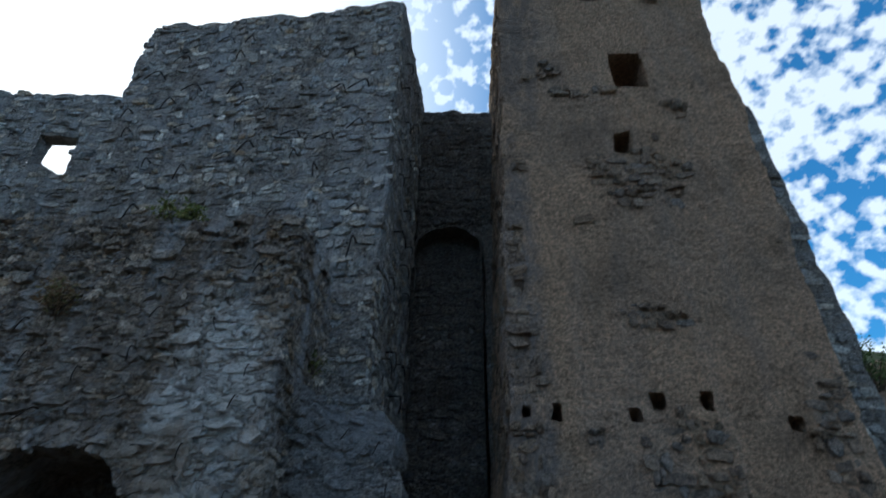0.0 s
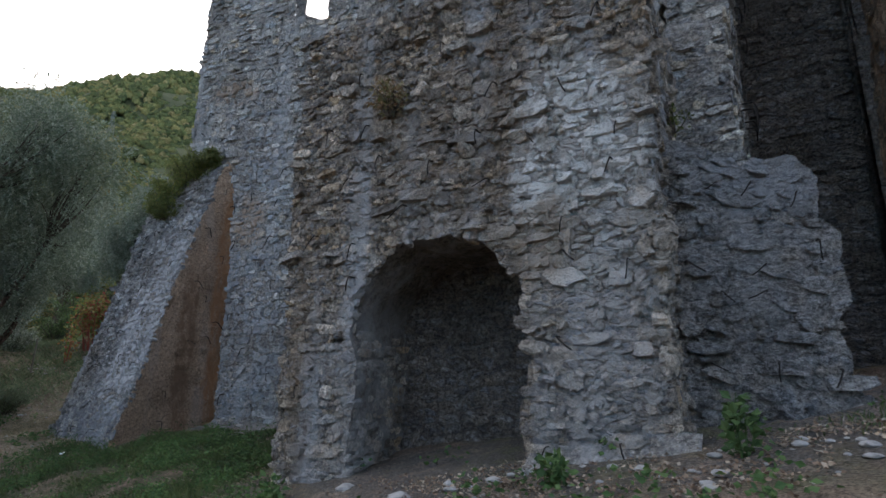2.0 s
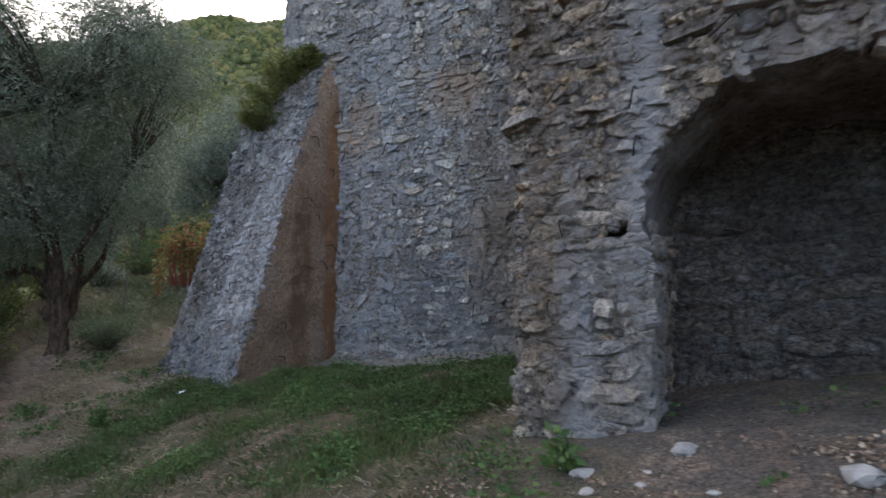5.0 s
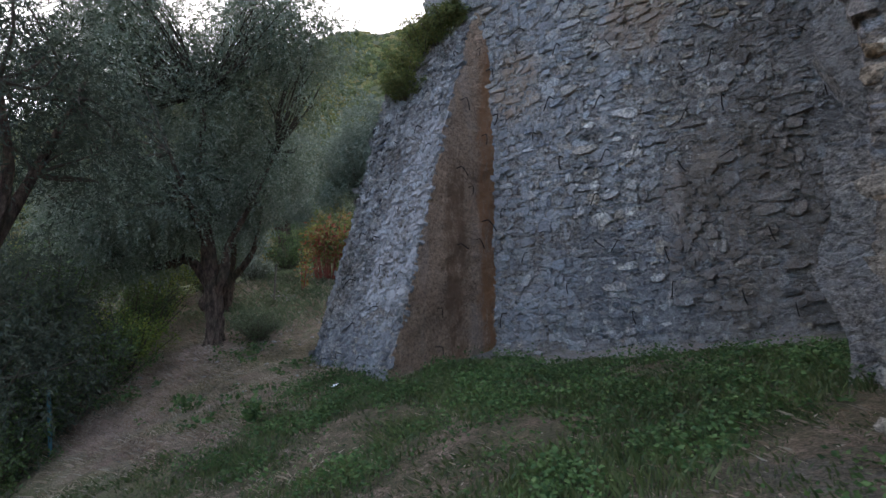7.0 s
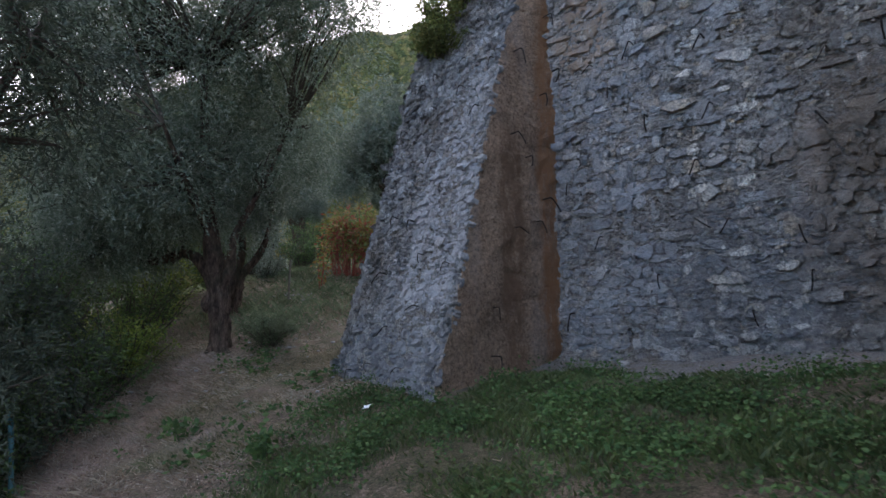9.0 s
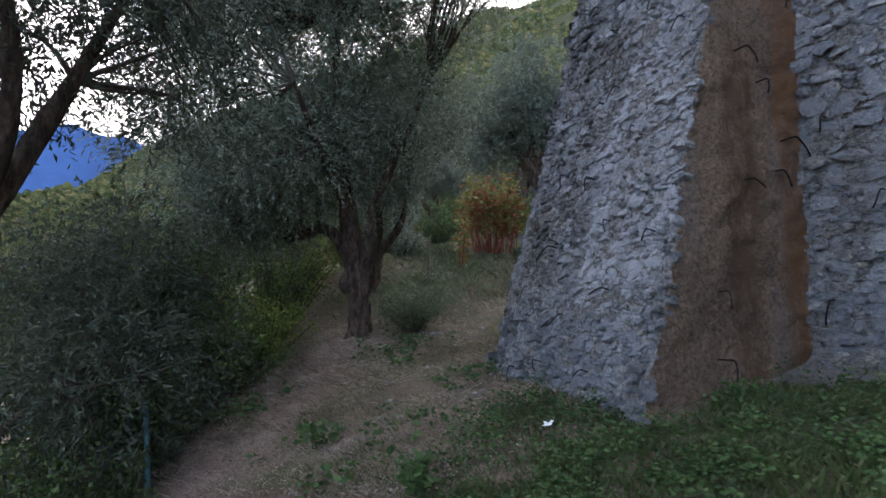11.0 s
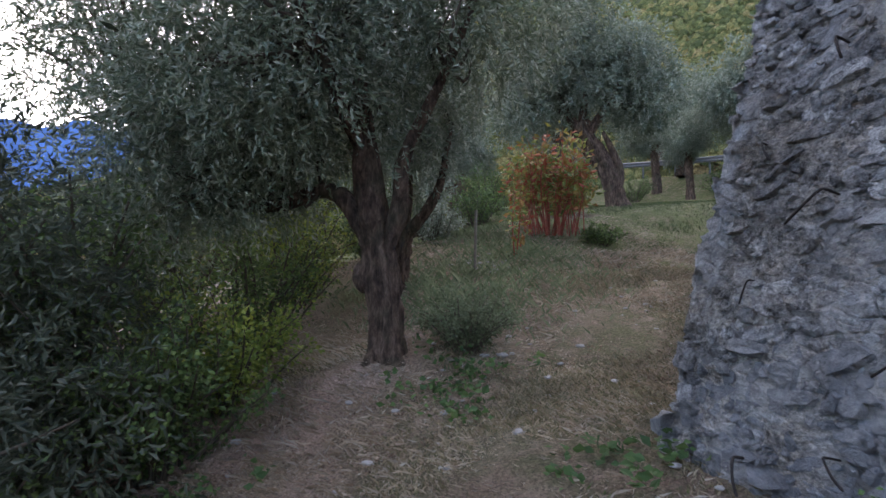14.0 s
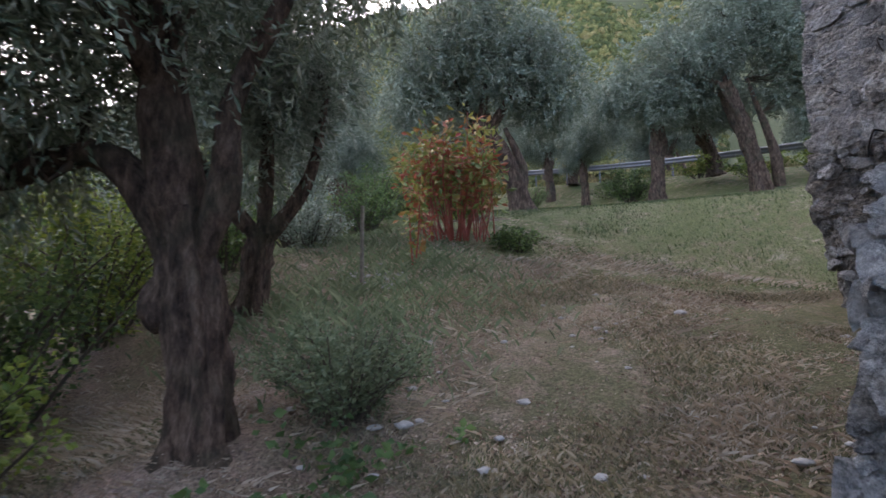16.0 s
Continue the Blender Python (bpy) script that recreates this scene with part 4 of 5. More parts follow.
# the old olive beside the path
olive("olive_tree", "old gnarled olive tree with a forked trunk and dense grey-green crown", (-16.62, 7.28, zg(-16.62, 7.28) - 0.08),
      [(0, 0, 0), (-0.01, 0.0, 0.45), (-0.04, -0.05, 0.95), (-0.09, -0.1, 1.4)],
      [([(-0.1, -0.12, 1.15), (-0.26, -0.32, 1.62), (-0.46, -0.54, 1.76), (-0.8, -0.95, 1.6), (-1.25, -1.5, 1.75), (-1.7, -2.1, 2.4)], 0.12),
       ([(-0.09, -0.1, 1.25), (-0.12, -0.14, 1.7), (-0.18, -0.22, 2.4), (-0.2, -0.35, 3.4), (-0.1, -0.5, 5.2)], 0.19),
       ([(0.0, 0.0, 1.15), (0.06, 0.1, 1.6), (0.08, 0.14, 2.1), (0.3, 0.5, 3.0), (0.5, 0.9, 4.2)], 0.11),
       ([(-0.15, -0.2, 1.7), (-0.9, 0.1, 2.6), (-1.6, 0.3, 3.8)], 0.10),
       ([(-0.16, -0.2, 2.1), (0.4, -0.9, 2.9), (0.8, -1.4, 3.6)], 0.09)],
      [((-0.2, -0.4, 6.4), 1.5), ((0.2, 0.3, 5.0), 1.2), ((-1.5, 0.2, 4.5), 1.6), ((-0.3, -1.6, 4.4), 1.2), ((-0.7, -1.4, 2.9), 1.0), ((-0.3, -0.2, 4.0), 1.2), ((-0.2, -1.3, 3.1), 1.0),
       ((0.2, 0.5, 3.4), 0.8), ((-1.2, -2.2, 1.9), 0.8), ((-0.3, -1.1, 5.4), 1.5), ((0.2, 0.2, 7.3), 1.0), ((-0.8, -1.5, 6.6), 1.4), ((0.1, 0.1, 6.6), 1.1), ((-1.7, -0.6, 6.0), 1.3), ((-1.2, -2.4, 6.4), 1.4), ((0.0, -2.4, 7.0), 1.2), ((-1.3, -2.6, 5.2), 1.2), ((-2.1, -2.5, 5.7), 1.3), ((-0.5, -2.1, 5.3), 1.2), ((-0.3, -0.9, 2.95), 0.8), ((0.4, 0.7, 5.6), 1.0), ((0.4, 0.8, 4.2), 0.8), ((-1.1, -1.4, 2.2), 0.5), ((-0.75, -0.9, 2.25), 0.35), ((-1.6, -2.0, 3.0), 0.6), ((-2.0, -2.6, 3.6), 1.0), ((-2.5, -2.0, 5.5), 1.3), ((-1.8, -1.2, 7.2), 1.2), ((1.6, 0.0, 6.2), 1.1), ((1.7, 0.8, 5.8), 1.0), ((1.0, 0.5, 6.8), 1.0)], 21, leaf=0.078, clumps=11, twigs=62, radius=0.58, trunk_r=0.165, burl=(-0.16, -0.16, 0.88))
# a second olive close behind it
olive("olive_tree", "olive tree with dark forked trunk behind another olive", (-19.4, 8.7, zg(-19.4, 8.7) - 0.05),
      [(0, 0, 0), (0.05, 0.05, 0.5), (0.1, 0.1, 0.9)],
      [([(0.1, 0.1, 0.8), (-0.3, -0.4, 1.6), (-0.5, -0.7, 2.6)], 0.11), ([(0.1, 0.1, 0.8), (0.4, 0.5, 1.5), (0.5, 0.7, 2.6)], 0.11), ([(0.1, 0.1, 0.9), (0.0, 0.2, 2.4), (0.0, 0.1, 3.6)], 0.1)],
      [((-0.6, -0.8, 3.2), 1.1), ((0.3, 0.4, 3.0), 0.8), ((-0.2, -0.1, 4.3), 1.0), ((0.0, 0.1, 2.4), 0.7)], 33, leaf=0.10, clumps=11, twigs=70, trunk_r=0.15, material=M_OLIVE_FAR)
# the olive whose boughs hang over the path
olive("olive_tree", "spreading olive tree with boughs hanging over the path", (-16.4, 2.3, zg(-16.4, 2.3) - 0.1),
      [(0, 0, 0), (0.1, 0.1, 0.8), (0.2, 0.2, 1.6)],
      [([(0.2, 0.2, 1.5), (0.7, 0.7, 2.1), (1.1, 1.2, 2.5)], 0.08), ([(0.2, 0.2, 1.5), (-0.3, 0.6, 2.4), (-0.6, 1.3, 3.2)], 0.08), ([(0.2, 0.2, 1.6), (-0.6, 0.6, 2.4), (-1.6, 1.2, 3.3)], 0.08)],
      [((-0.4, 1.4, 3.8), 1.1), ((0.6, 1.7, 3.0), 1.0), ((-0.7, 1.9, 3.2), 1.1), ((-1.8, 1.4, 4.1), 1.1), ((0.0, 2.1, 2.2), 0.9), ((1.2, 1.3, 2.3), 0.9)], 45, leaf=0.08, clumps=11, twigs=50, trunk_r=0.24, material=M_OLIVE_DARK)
BOUGH = (-13.0, 2.9, zg(-13.0, 2.9) - 0.1)
lift = -BOUGH[2]
olive("olive_tree", "olive tree with thin boughs drooping over the path", BOUGH,
      [(0, 0, 0), (0.05, 0.05, 0.9), (0.0, 0.1, lift + 1.6)],
      [([(0, 0.1, lift + 1.5), (0.2, 0.3, lift + 2.6), (0.4, 0.1, lift + 3.6)], 0.09), ([(0, 0.1, lift + 1.5), (-0.3, 0.6, lift + 2.8), (-0.5, 1.0, lift + 3.9)], 0.09), ([(0, 0.1, lift + 1.4), (-0.4, 0.0, lift + 2.2), (-0.8, 0.1, lift + 3.0)], 0.07)],
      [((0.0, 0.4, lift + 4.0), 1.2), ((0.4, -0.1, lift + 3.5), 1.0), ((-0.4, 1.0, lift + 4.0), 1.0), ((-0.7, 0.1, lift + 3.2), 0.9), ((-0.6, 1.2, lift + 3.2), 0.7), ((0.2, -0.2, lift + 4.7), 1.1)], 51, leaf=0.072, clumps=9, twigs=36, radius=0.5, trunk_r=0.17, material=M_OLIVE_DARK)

# grove on the slope
far_a = olive("olive_tree", "old olive tree with a leaning grey trunk and rounded silvery crown", (-22.6, 17.1, zg(-22.6, 17.1) - 0.1),
              [(0, 0, 0), (-0.12, -0.1, 0.9), (-0.45, -0.45, 1.8), (-0.75, -0.75, 2.5)],
              [([(-0.7, -0.7, 2.3), (-1.1, -1.0, 3.2), (-1.3, -1.2, 4.2)], 0.17), ([(-0.6, -0.6, 2.1), (-0.1, -0.1, 3.2), (0.2, 0.3, 4.2)], 0.15), ([(-0.7, -0.7, 2.4), (-0.6, -0.5, 3.6), (-0.6, -0.4, 4.6)], 0.13),
               ([(-0.1, -0.05, 0.2), (-0.02, 0.12, 1.2), (-0.3, -0.2, 2.3)], 0.2)],
              [((-1.5, -1.3, 4.3), 1.3), ((0.1, 0.2, 4.4), 1.3), ((-0.6, -0.5, 5.2), 1.5), ((-0.5, -0.4, 3.8), 1.3), ((-1.9, -1.6, 3.3), 0.9), ((0.4, 0.6, 3.2), 0.8)], 61, leaf=0.13, clumps=13, twigs=60, radius=0.6, material=M_OLIVE_FAR, trunk_r=0.27, group="olive grove")
far_b = olive("olive_tree", "slender olive tree with an upright trunk and airy silvery crown", (-23.91, 26.75, zg(-23.91, 26.75) - 0.1),
              [(0, 0, 0), (0.05, 0, 1.2), (0.1, 0.1, 2.6), (0.15, 0.15, 3.6)],
              [([(0.1, 0.1, 3.3), (-0.6, -0.6, 4.0), (-0.9, -0.9, 4.3)], 0.15), ([(0.15, 0.15, 3.4), (0.4, 0.5, 4.2), (0.6, 0.8, 5.0)], 0.15)],
              [((-1.0, -0.9, 4.3), 1.2), ((0.7, 0.8, 4.9), 1.3), ((-0.1, 0, 5.3), 1.4), ((0.9, 1.0, 3.9), 0.9), ((-0.2, -0.2, 4.2), 1.1)], 67, leaf=0.15, clumps=12, twigs=50, radius=0.6, material=M_OLIVE_FAR, trunk_r=0.27, group="olive grove")
olive("olive_tree", "tall olive tree with two leaning trunks and a broad hanging crown", (-20.65, 28.19, zg(-20.65, 28.19) - 0.1),
      [(0, 0, 0), (-0.15, -0.15, 1.3), (-0.45, -0.45, 2.8), (-0.8, -0.9, 4.2)],
      [([(0.45, 0.5, 0.0), (0.35, 0.4, 1.6), (0.1, 0.1, 3.0), (-0.2, -0.2, 4.4)], 0.22), ([(-0.75, -0.85, 4.0), (-1.3, -1.4, 4.6), (-1.9, -2.0, 4.8)], 0.14), ([(-0.75, -0.85, 4.1), (-0.5, -0.5, 5.4), (-0.3, -0.2, 6.6)], 0.14)],
      [((-1.6, -1.7, 4.9), 1.4), ((-0.5, -0.5, 6.0), 1.6), ((0.7, 0.8, 5.6), 1.5), ((-0.4, -0.3, 7.4), 1.6), ((-1.4, -1.5, 6.4), 1.5), ((0.9, 1.0, 4.2), 1.0), ((-2.2, -2.3, 4.0), 1.0), ((0.6, 0.7, 7.0), 1.3)], 68, leaf=0.15, clumps=13, twigs=50, radius=0.62, material=M_OLIVE_FAR, trunk_r=0.3, group="olive grove")
for proto, x, y, turn, size in ((far_b, -27.14, 26.66, 100, 0.62), (far_b, -31.24, 29.62, 140, 0.8), (far_a, -23.31, 30.8, 20, 0.95), (far_a, -31.5, 32.0, 160, 0.9), (far_b, -33.0, 24.0, 50, 1.1),
                                (far_a, -36.0, 20.0, 80, 1.2), (far_b, -30.0, 16.5, 10, 0.55), (far_a, -38.0, 28.0, 250, 1.1), (far_b, -15.6, 28.0, 310, 1.15), (far_a, -29.0, 40.0, 300, 1.3), (far_b, -38.0, 38.0, 20, 1.3), (far_a, -22.0, 43.0, 120, 1.3),
                                (far_b, -41.0, 12.5, 130, 1.2), (far_a, -34.0, 8.5, 200, 1.0), (far_a, -27.5, 13.2, 90, 0.6)):
    copy_thing(proto, pose(x, y, zg(x, y) - 0.1, 0, 0, turn) @ Matrix.Scale(size, 4))


# ---- shrubs ----
def shrub(name, label, category, base, height, width, material, seed, leaf=0.07, count=1600, stems=14, wide=0.3, stem_material=None, group="", droop=0.1, shape=0.8, stem=1.0, spread=0.10):
    rng = np.random.default_rng(seed)
    ob = thing(name, label, category, group, at=base)
    tubes, pts, ways = [], [], []
    per = max(8, count // stems)
    for i in range(stems):
        a = rng.uniform(0, 2 * math.pi)
        out = width / 2 * math.sqrt(rng.uniform(0.02, 1))
        h = height * rng.uniform(0.6, 1.0) * (1 - 0.35 * (out / (width / 2)) ** 2)
        tip = np.array((math.cos(a) * out, math.sin(a) * out, h))
        foot = np.array((math.cos(a), math.sin(a), 0)) * width * spread * rng.uniform(0, 1)
        mid = (foot + tip) / 2 + np.array((0, 0, 0.14 * h)) + rng.normal(0, 0.04 * height, 3)
        p = smooth_path([foot, mid, tip], 7)
        tubes.append(tube(p, np.linspace(0.016, 0.004, 7) * max(0.5, height / 1.4) * stem, 5))
        s = rng.uniform(0.25 * shape, 1.0, per) * 5.999
        j = s.astype(int)
        q = p[j] + (p[j + 1] - p[j]) * (s - j)[:, None]
        d = rng.normal(0, 1, (per, 3))
        d[:, 2] = d[:, 2] * 0.6 + 0.25 - droop
        d /= np.linalg.norm(d, axis=1)[:, None]
        pts.append(q + d * rng.uniform(0.0, 0.22, (per, 1)) * max(0.35, height * 0.55))
        ways.append(d + rng.normal(0, 0.4, (per, 3)))
    v, f = joined(tubes)
    part("stalk", mesh_of("stalk", v, f, stem_material or M_TWIG), ob, kind="stuff")
    lv, lf = leaves(np.concatenate(pts), np.concatenate(ways), leaf, wide, seed)
    part("foliage", mesh_of("foliage", lv, lf, material, False), ob, kind="stuff")
    return ob


def on_ground(x, y, sink=0.04):
    return (x, y, zg(x, y) - sink)


shrub("red_bush", "tall autumn bush with red stems and yellow-green leaves", "bush", on_ground(-20.25, 12.55), 2.35, 1.95, M_RED, 3, 0.14, 2300, 64, 0.22, M_REDSTEM, droop=0.4, shape=1.5, stem=0.5, spread=0.36)
shrub("red_sapling", "small reddish sapling with drooping leaves", "sapling", on_ground(-19.4, 11.0), 1.45, 0.45, M_RED, 4, 0.11, 160, 3, 0.26, M_REDSTEM, droop=0.4)
shrub("grey_green_bush", "low dense grey-green bush beside the olive trunk", "bush", on_ground(-16.5, 8.15), 0.74, 1.25, M_SAGE, 5, 0.038, 7500, 60, 0.26)
shrub("green_bush", "small dark green bush in the grass", "bush", on_ground(-19.25, 13.0), 0.5, 0.95, M_GREEN, 6, 0.05, 2200, 26)
shrub("round_bush", "round clipped-looking bush under the roadside bank", "bush", on_ground(-25.6, 27.6), 1.7, 2.2, M_GREEN, 7, 0.09, 3200, 30)
for i, (x, y, h, w) in enumerate(((-21.5, 30.2, 1.3, 2.6), (-24.0, 30.6, 1.2, 2.2), (-19.2, 30.0, 1.5, 2.6))):
    shrub("roadside_bush", "leafy yellow-green bush below the road", "bush", on_ground(x, y), h, w, M_LIME, 70 + i, 0.10, 1500, 20, group="roadside bushes")
thicket = [(-16.6, 5.3, 1.5, 1.7, M_GREEN), (-17.4, 5.9, 1.6, 1.8, M_LIME), (-18.6, 6.4, 1.9, 2.2, M_GREEN), (-15.9, 4.2, 1.7, 1.8, M_GREEN), (-17.6, 4.6, 3.1, 2.3, M_GREEN), (-19.9, 7.3, 1.9, 2.3, M_LIME),
           (-14.9, 3.6, 1.5, 1.6, M_GREEN), (-20.6, 5.6, 3.4, 3.0, M_GREEN), (-21.8, 7.6, 2.4, 2.6, M_LIME), (-18.8, 3.4, 3.9, 2.8, M_GREEN), (-22.5, 9.6, 2.2, 2.6, M_GREEN), (-16.4, 2.6, 3.2, 2.2, M_GREEN), (-24.5, 8.2, 3.2, 3.4, M_OLIVE_FAR), (-24.0, 11.5, 2.2, 2.6, M_OLIVE_FAR), (-13.9, 3.1, 1.0, 1.4, M_GREEN)]
thicket += [(-23.0, 12.6, 1.1, 1.8, M_GREEN), (-22.0, 14.4, 0.9, 1.5, M_LIME), (-21.6, 10.6, 1.0, 1.6, M_OLIVE_FAR), (-24.6, 14.0, 1.5, 2.2, M_GREEN), (-21.0, 9.0, 1.3, 1.6, M_GREEN), (-25.5, 17.5, 1.4, 2.2, M_LIME), (-28.5, 21.0, 1.6, 2.6, M_GREEN), (-30.5, 27.0, 1.6, 2.6, M_GREEN), (-27.5, 29.5, 1.2, 2.6, M_GREEN)]
for i, (x, y, h, w, m) in enumerate(thicket):
    lab = {"shrub_leaves": "dense dark green shrub on the falling slope", "yellow_green_leaves": "leafy yellow-green shrub on the falling slope"}.get(m.name, "silvery olive shrub on the slope")
    shrub("shrub", lab, "shrub", on_ground(x, y, 0.1), h, w, m, 200 + i, 0.052, int(2900 * h), 30, 0.34, group="thicket below the path")
for i, (x, y, z, h, w) in enumerate(((-12.5, 9.15, 5.95, 1.0, 1.3), (-12.8, 8.95, 5.6, 0.8, 1.1), (-12.1, 9.2, 6.2, 0.95, 1.1), (-12.6, 8.8, 5.2, 0.6, 1.1), (-11.8, 9.3, 6.5, 0.6, 0.7))):
    shrub("ledge_shrub", "yellow-green shrub growing on top of the buttress", "shrub", (x, y, z - 0.1), h, w, M_MAQUIS, 300 + i, 0.045, 6500, 34, 0.28, group="shrubs on the buttress", droop=0.8)
shrub("ledge_weed", "green weed tuft on the broken wall top", "weed", (-3.2, 5.22, 5.42), 0.42, 0.6, M_MAQUIS, 310, 0.05, 700, 16)
shrub("wall_weed", "withered brown weed growing from the wall face", "weed", (-4.19, 5.15, 4.22), 0.42, 0.5, M_DRYWEED, 311, 0.05, 800, 18, 0.2)
shrub("wall_weed", "small green weed in a wall hole", "weed", (-1.48, 5.95, 3.85), 0.3, 0.25, M_MAQUIS, 312, 0.04, 160, 7)
shrub("hill_shrub", "dark shrub on a rocky slope beside the tower", "shrub", (11.4, 14.6, 6.5), 1.6, 1.6, M_GREEN, 313, 0.08, 1600, 18)


# ---- grass and herbs ----
def patch_noise(x, y, s, k):
    return np.array([noise.noise(Vector((a * s + k, b * s, 3.7 * k))) for a, b in zip(x, y)])


def inside_walls(x, y):
    block = (x > -5.7) & (x < -1.4) & (y > 5.35 - 0.0875 * (x + 1.6)) 
    stub = (x > -1.7) & (x < -0.35) & (y > 5.45)
    tower = (x > 0.6) & (y > 5.95)
    mainw = (x > -11.1) & (x <= -5.6) & (y > 9.4)
    but = (x > -14.0) & (x < -11.0) & (y > 7.25 + 0.25 * (-11.2 - x))
    farw = (x > -15.1) & (y > 11.4)
    return block | stub | tower | mainw | but | farw


def blades(name, label, n, area, size, material, seed, want, wide=0.012, lean=0.45):
    rng = np.random.default_rng(seed)
    x, y = rng.uniform(area[0], area[1], n), rng.uniform(area[2], area[3], n)
    ok = ~inside_walls(x, y)
    x, y = x[ok], y[ok]
    chance = want(x, y)
    ok = rng.random(len(x)) < chance
    x, y, chance = x[ok], y[ok], chance[ok]
    k = len(x)
    z = ground_z(x, y) - 0.03
    a, h = rng.uniform(0, 2 * math.pi, k), size * rng.uniform(0.4, 1.5, k) * (0.5 + 0.6 * chance)
    dx, dy = np.cos(a), np.sin(a)
    l = h * lean * rng.uniform(0.2, 1.6, k)
    w = wide * rng.uniform(0.6, 1.3, k)
    foot, up = np.stack([x, y, z], 1), np.array([0, 0, 1.0])
    side = np.stack([-dy, dx, np.zeros(k)], 1) * w[:, None]
    out = np.stack([dx, dy, np.zeros(k)], 1) * l[:, None]
    v = np.stack([foot - side, foot + side, foot + out * 0.4 + side * 0.7 + up * (h * 0.65)[:, None], foot + out + up * (h * 0.95)[:, None]], 1).reshape(-1, 3)
    f = np.arange(k)[:, None] * 4 + np.array([[0, 1, 2, 3]])
    tagged(new(name, mesh_of(name, v, f, material, False)), label, "grass", kind="stuff")


def herb_want(x, y):
    p = patch_noise(x, y, 0.8, 2)
    z = np.exp(-((x + 8.8) / 3.0) ** 4 - ((y - 6.6) / 2.5) ** 4) * 1.1 + 0.5 * np.exp(-((x + 11.8) ** 2 + (y - 6.9) ** 2) / 1.0) + 0.9 * np.exp(-((x + 6.4) ** 2 + (y - 6.3) ** 2) / 1.2)
    z += 0.9 * np.exp(-((x + 5.9) ** 2 / 0.7 + (y - 4.6) ** 2 / 0.35)) + 0.8 * np.exp(-((x - 0.1) ** 2 / 0.8 + (y - 6.2) ** 2 / 0.9))
    return np.clip(z * (0.6 + 2.0 * p) * (1 - 0.85 * step01(y, 8.2, 8.9)), 0, 1)


def lawn_want(x, y):
    p = patch_noise(x, y, 0.5, 5)
    z = step01(y, 9.5, 16.0) * step01(-x, 12.5, 14.5) + 0.35 * step01(-x, 12.0, 14) * step01(y, 6.5, 8) + 0.35 * np.exp(-((x + 13.2) ** 2 + (y - 6.9) ** 2) / 0.9) + 0.4 * step01(-y, -5.8, -4.0) * step01(-x, 12, 15)
    return np.clip(z * (0.55 + 1.4 * p), 0, 1)


def straw_want(x, y):
    p = patch_noise(x, y, 0.7, 9)
    return np.clip((0.22 + 0.45 * np.exp(-((x + 18.4) ** 2 / 3 + (y - 12.4) ** 2 / 2)) + 0.35 * step01(-x, 11.5, 14)) * (0.7 + 1.5 * p), 0, 1)


blades("grass", "patches of fresh green grass", 190000, (-13, 1.5, 3.4, 10), 0.085, M_GRASS, 401, herb_want, 0.007)
blades("meadow_grass", "short green meadow grass on the slope", 150000, (-27, -12, 3.0, 24), 0.06, M_GRASS, 402, lawn_want, 0.007)
blades("dry_grass", "dry straw-coloured grass and litter", 300000, (-22, 2, 3.4, 15), 0.06, M_STRAW, 403, straw_want, 0.004, 2.0)
blades("thin_grass", "thin grass on the bare earth before the wall", 120000, (-12.5, -5.2, 3.4, 9.0), 0.06, M_GRASS, 407, lambda x, y: np.clip(0.35 + 1.2 * patch_noise(x, y, 1.3, 44), 0, 1), 0.0045, 1.0)
blades("path_straw", "matted dry straw on the trodden path", 150000, (-18.5, -12.2, 5.0, 12.5), 0.045, M_STRAW, 405, lambda x, y: np.clip(0.55 + 1.3 * patch_noise(x, y, 1.1, 21), 0, 1), 0.0045, 1.3)
blades("short_turf", "short grey-green turf mixed with dry blades", 230000, (-18.0, -12.2, 5.2, 14.5), 0.055, M_TURF, 406, lambda x, y: np.clip(0.30 + 0.35 * step01(x, -17.0, -14.0) + 1.5 * patch_noise(x, y, 0.9, 27), 0, 1), 0.0045, 0.7)
blades("tall_grass", "tall grass round the bushes", 60000, (-23, -15, 7.5, 14), 0.2, M_SAGE, 404, lambda x, y: np.clip(0.5 * np.exp(-((x + 18.5) ** 2 / 3 + (y - 9.2) ** 2 / 1.5)) + 0.5 * np.exp(-((x + 20) ** 2 / 4 + (y - 11.3) ** 2 / 1)) - 0.03, 0, 1), 0.005, 0.8)


def herbs(name, label, n, area, seed, want, leaf, material, height):
    rng = np.random.default_rng(seed)
    x, y = rng.uniform(area[0], area[1], n), rng.uniform(area[2], area[3], n)
    ok = ~inside_walls(x, y)
    x, y = x[ok], y[ok]
    ok = rng.random(len(x)) < want(x, y)
    x, y = x[ok], y[ok]
    k, m = len(x), 9
    foot = np.stack([x, y, ground_z(x, y)], 1)
    hh = height * rng.uniform(0.3, 1.2, (k, 1))
    z = rng.uniform(0.1, 1.0, (k, m)) * hh
    off = rng.normal(0, 0.05, (k, m, 2))
    p = np.concatenate([foot[:, None, :2] + off, (foot[:, None, 2] + z)[..., None]], 2).reshape(-1, 3)
    d = rng.normal(0, 1, (k * m, 3))
    d[:, 2] = np.abs(d[:, 2]) * 0.25
    v, f = leaves(p, d, leaf, 0.36, seed)
    tagged(new(name, mesh_of(name, v, f, material, False)), label, "plants", kind="stuff")


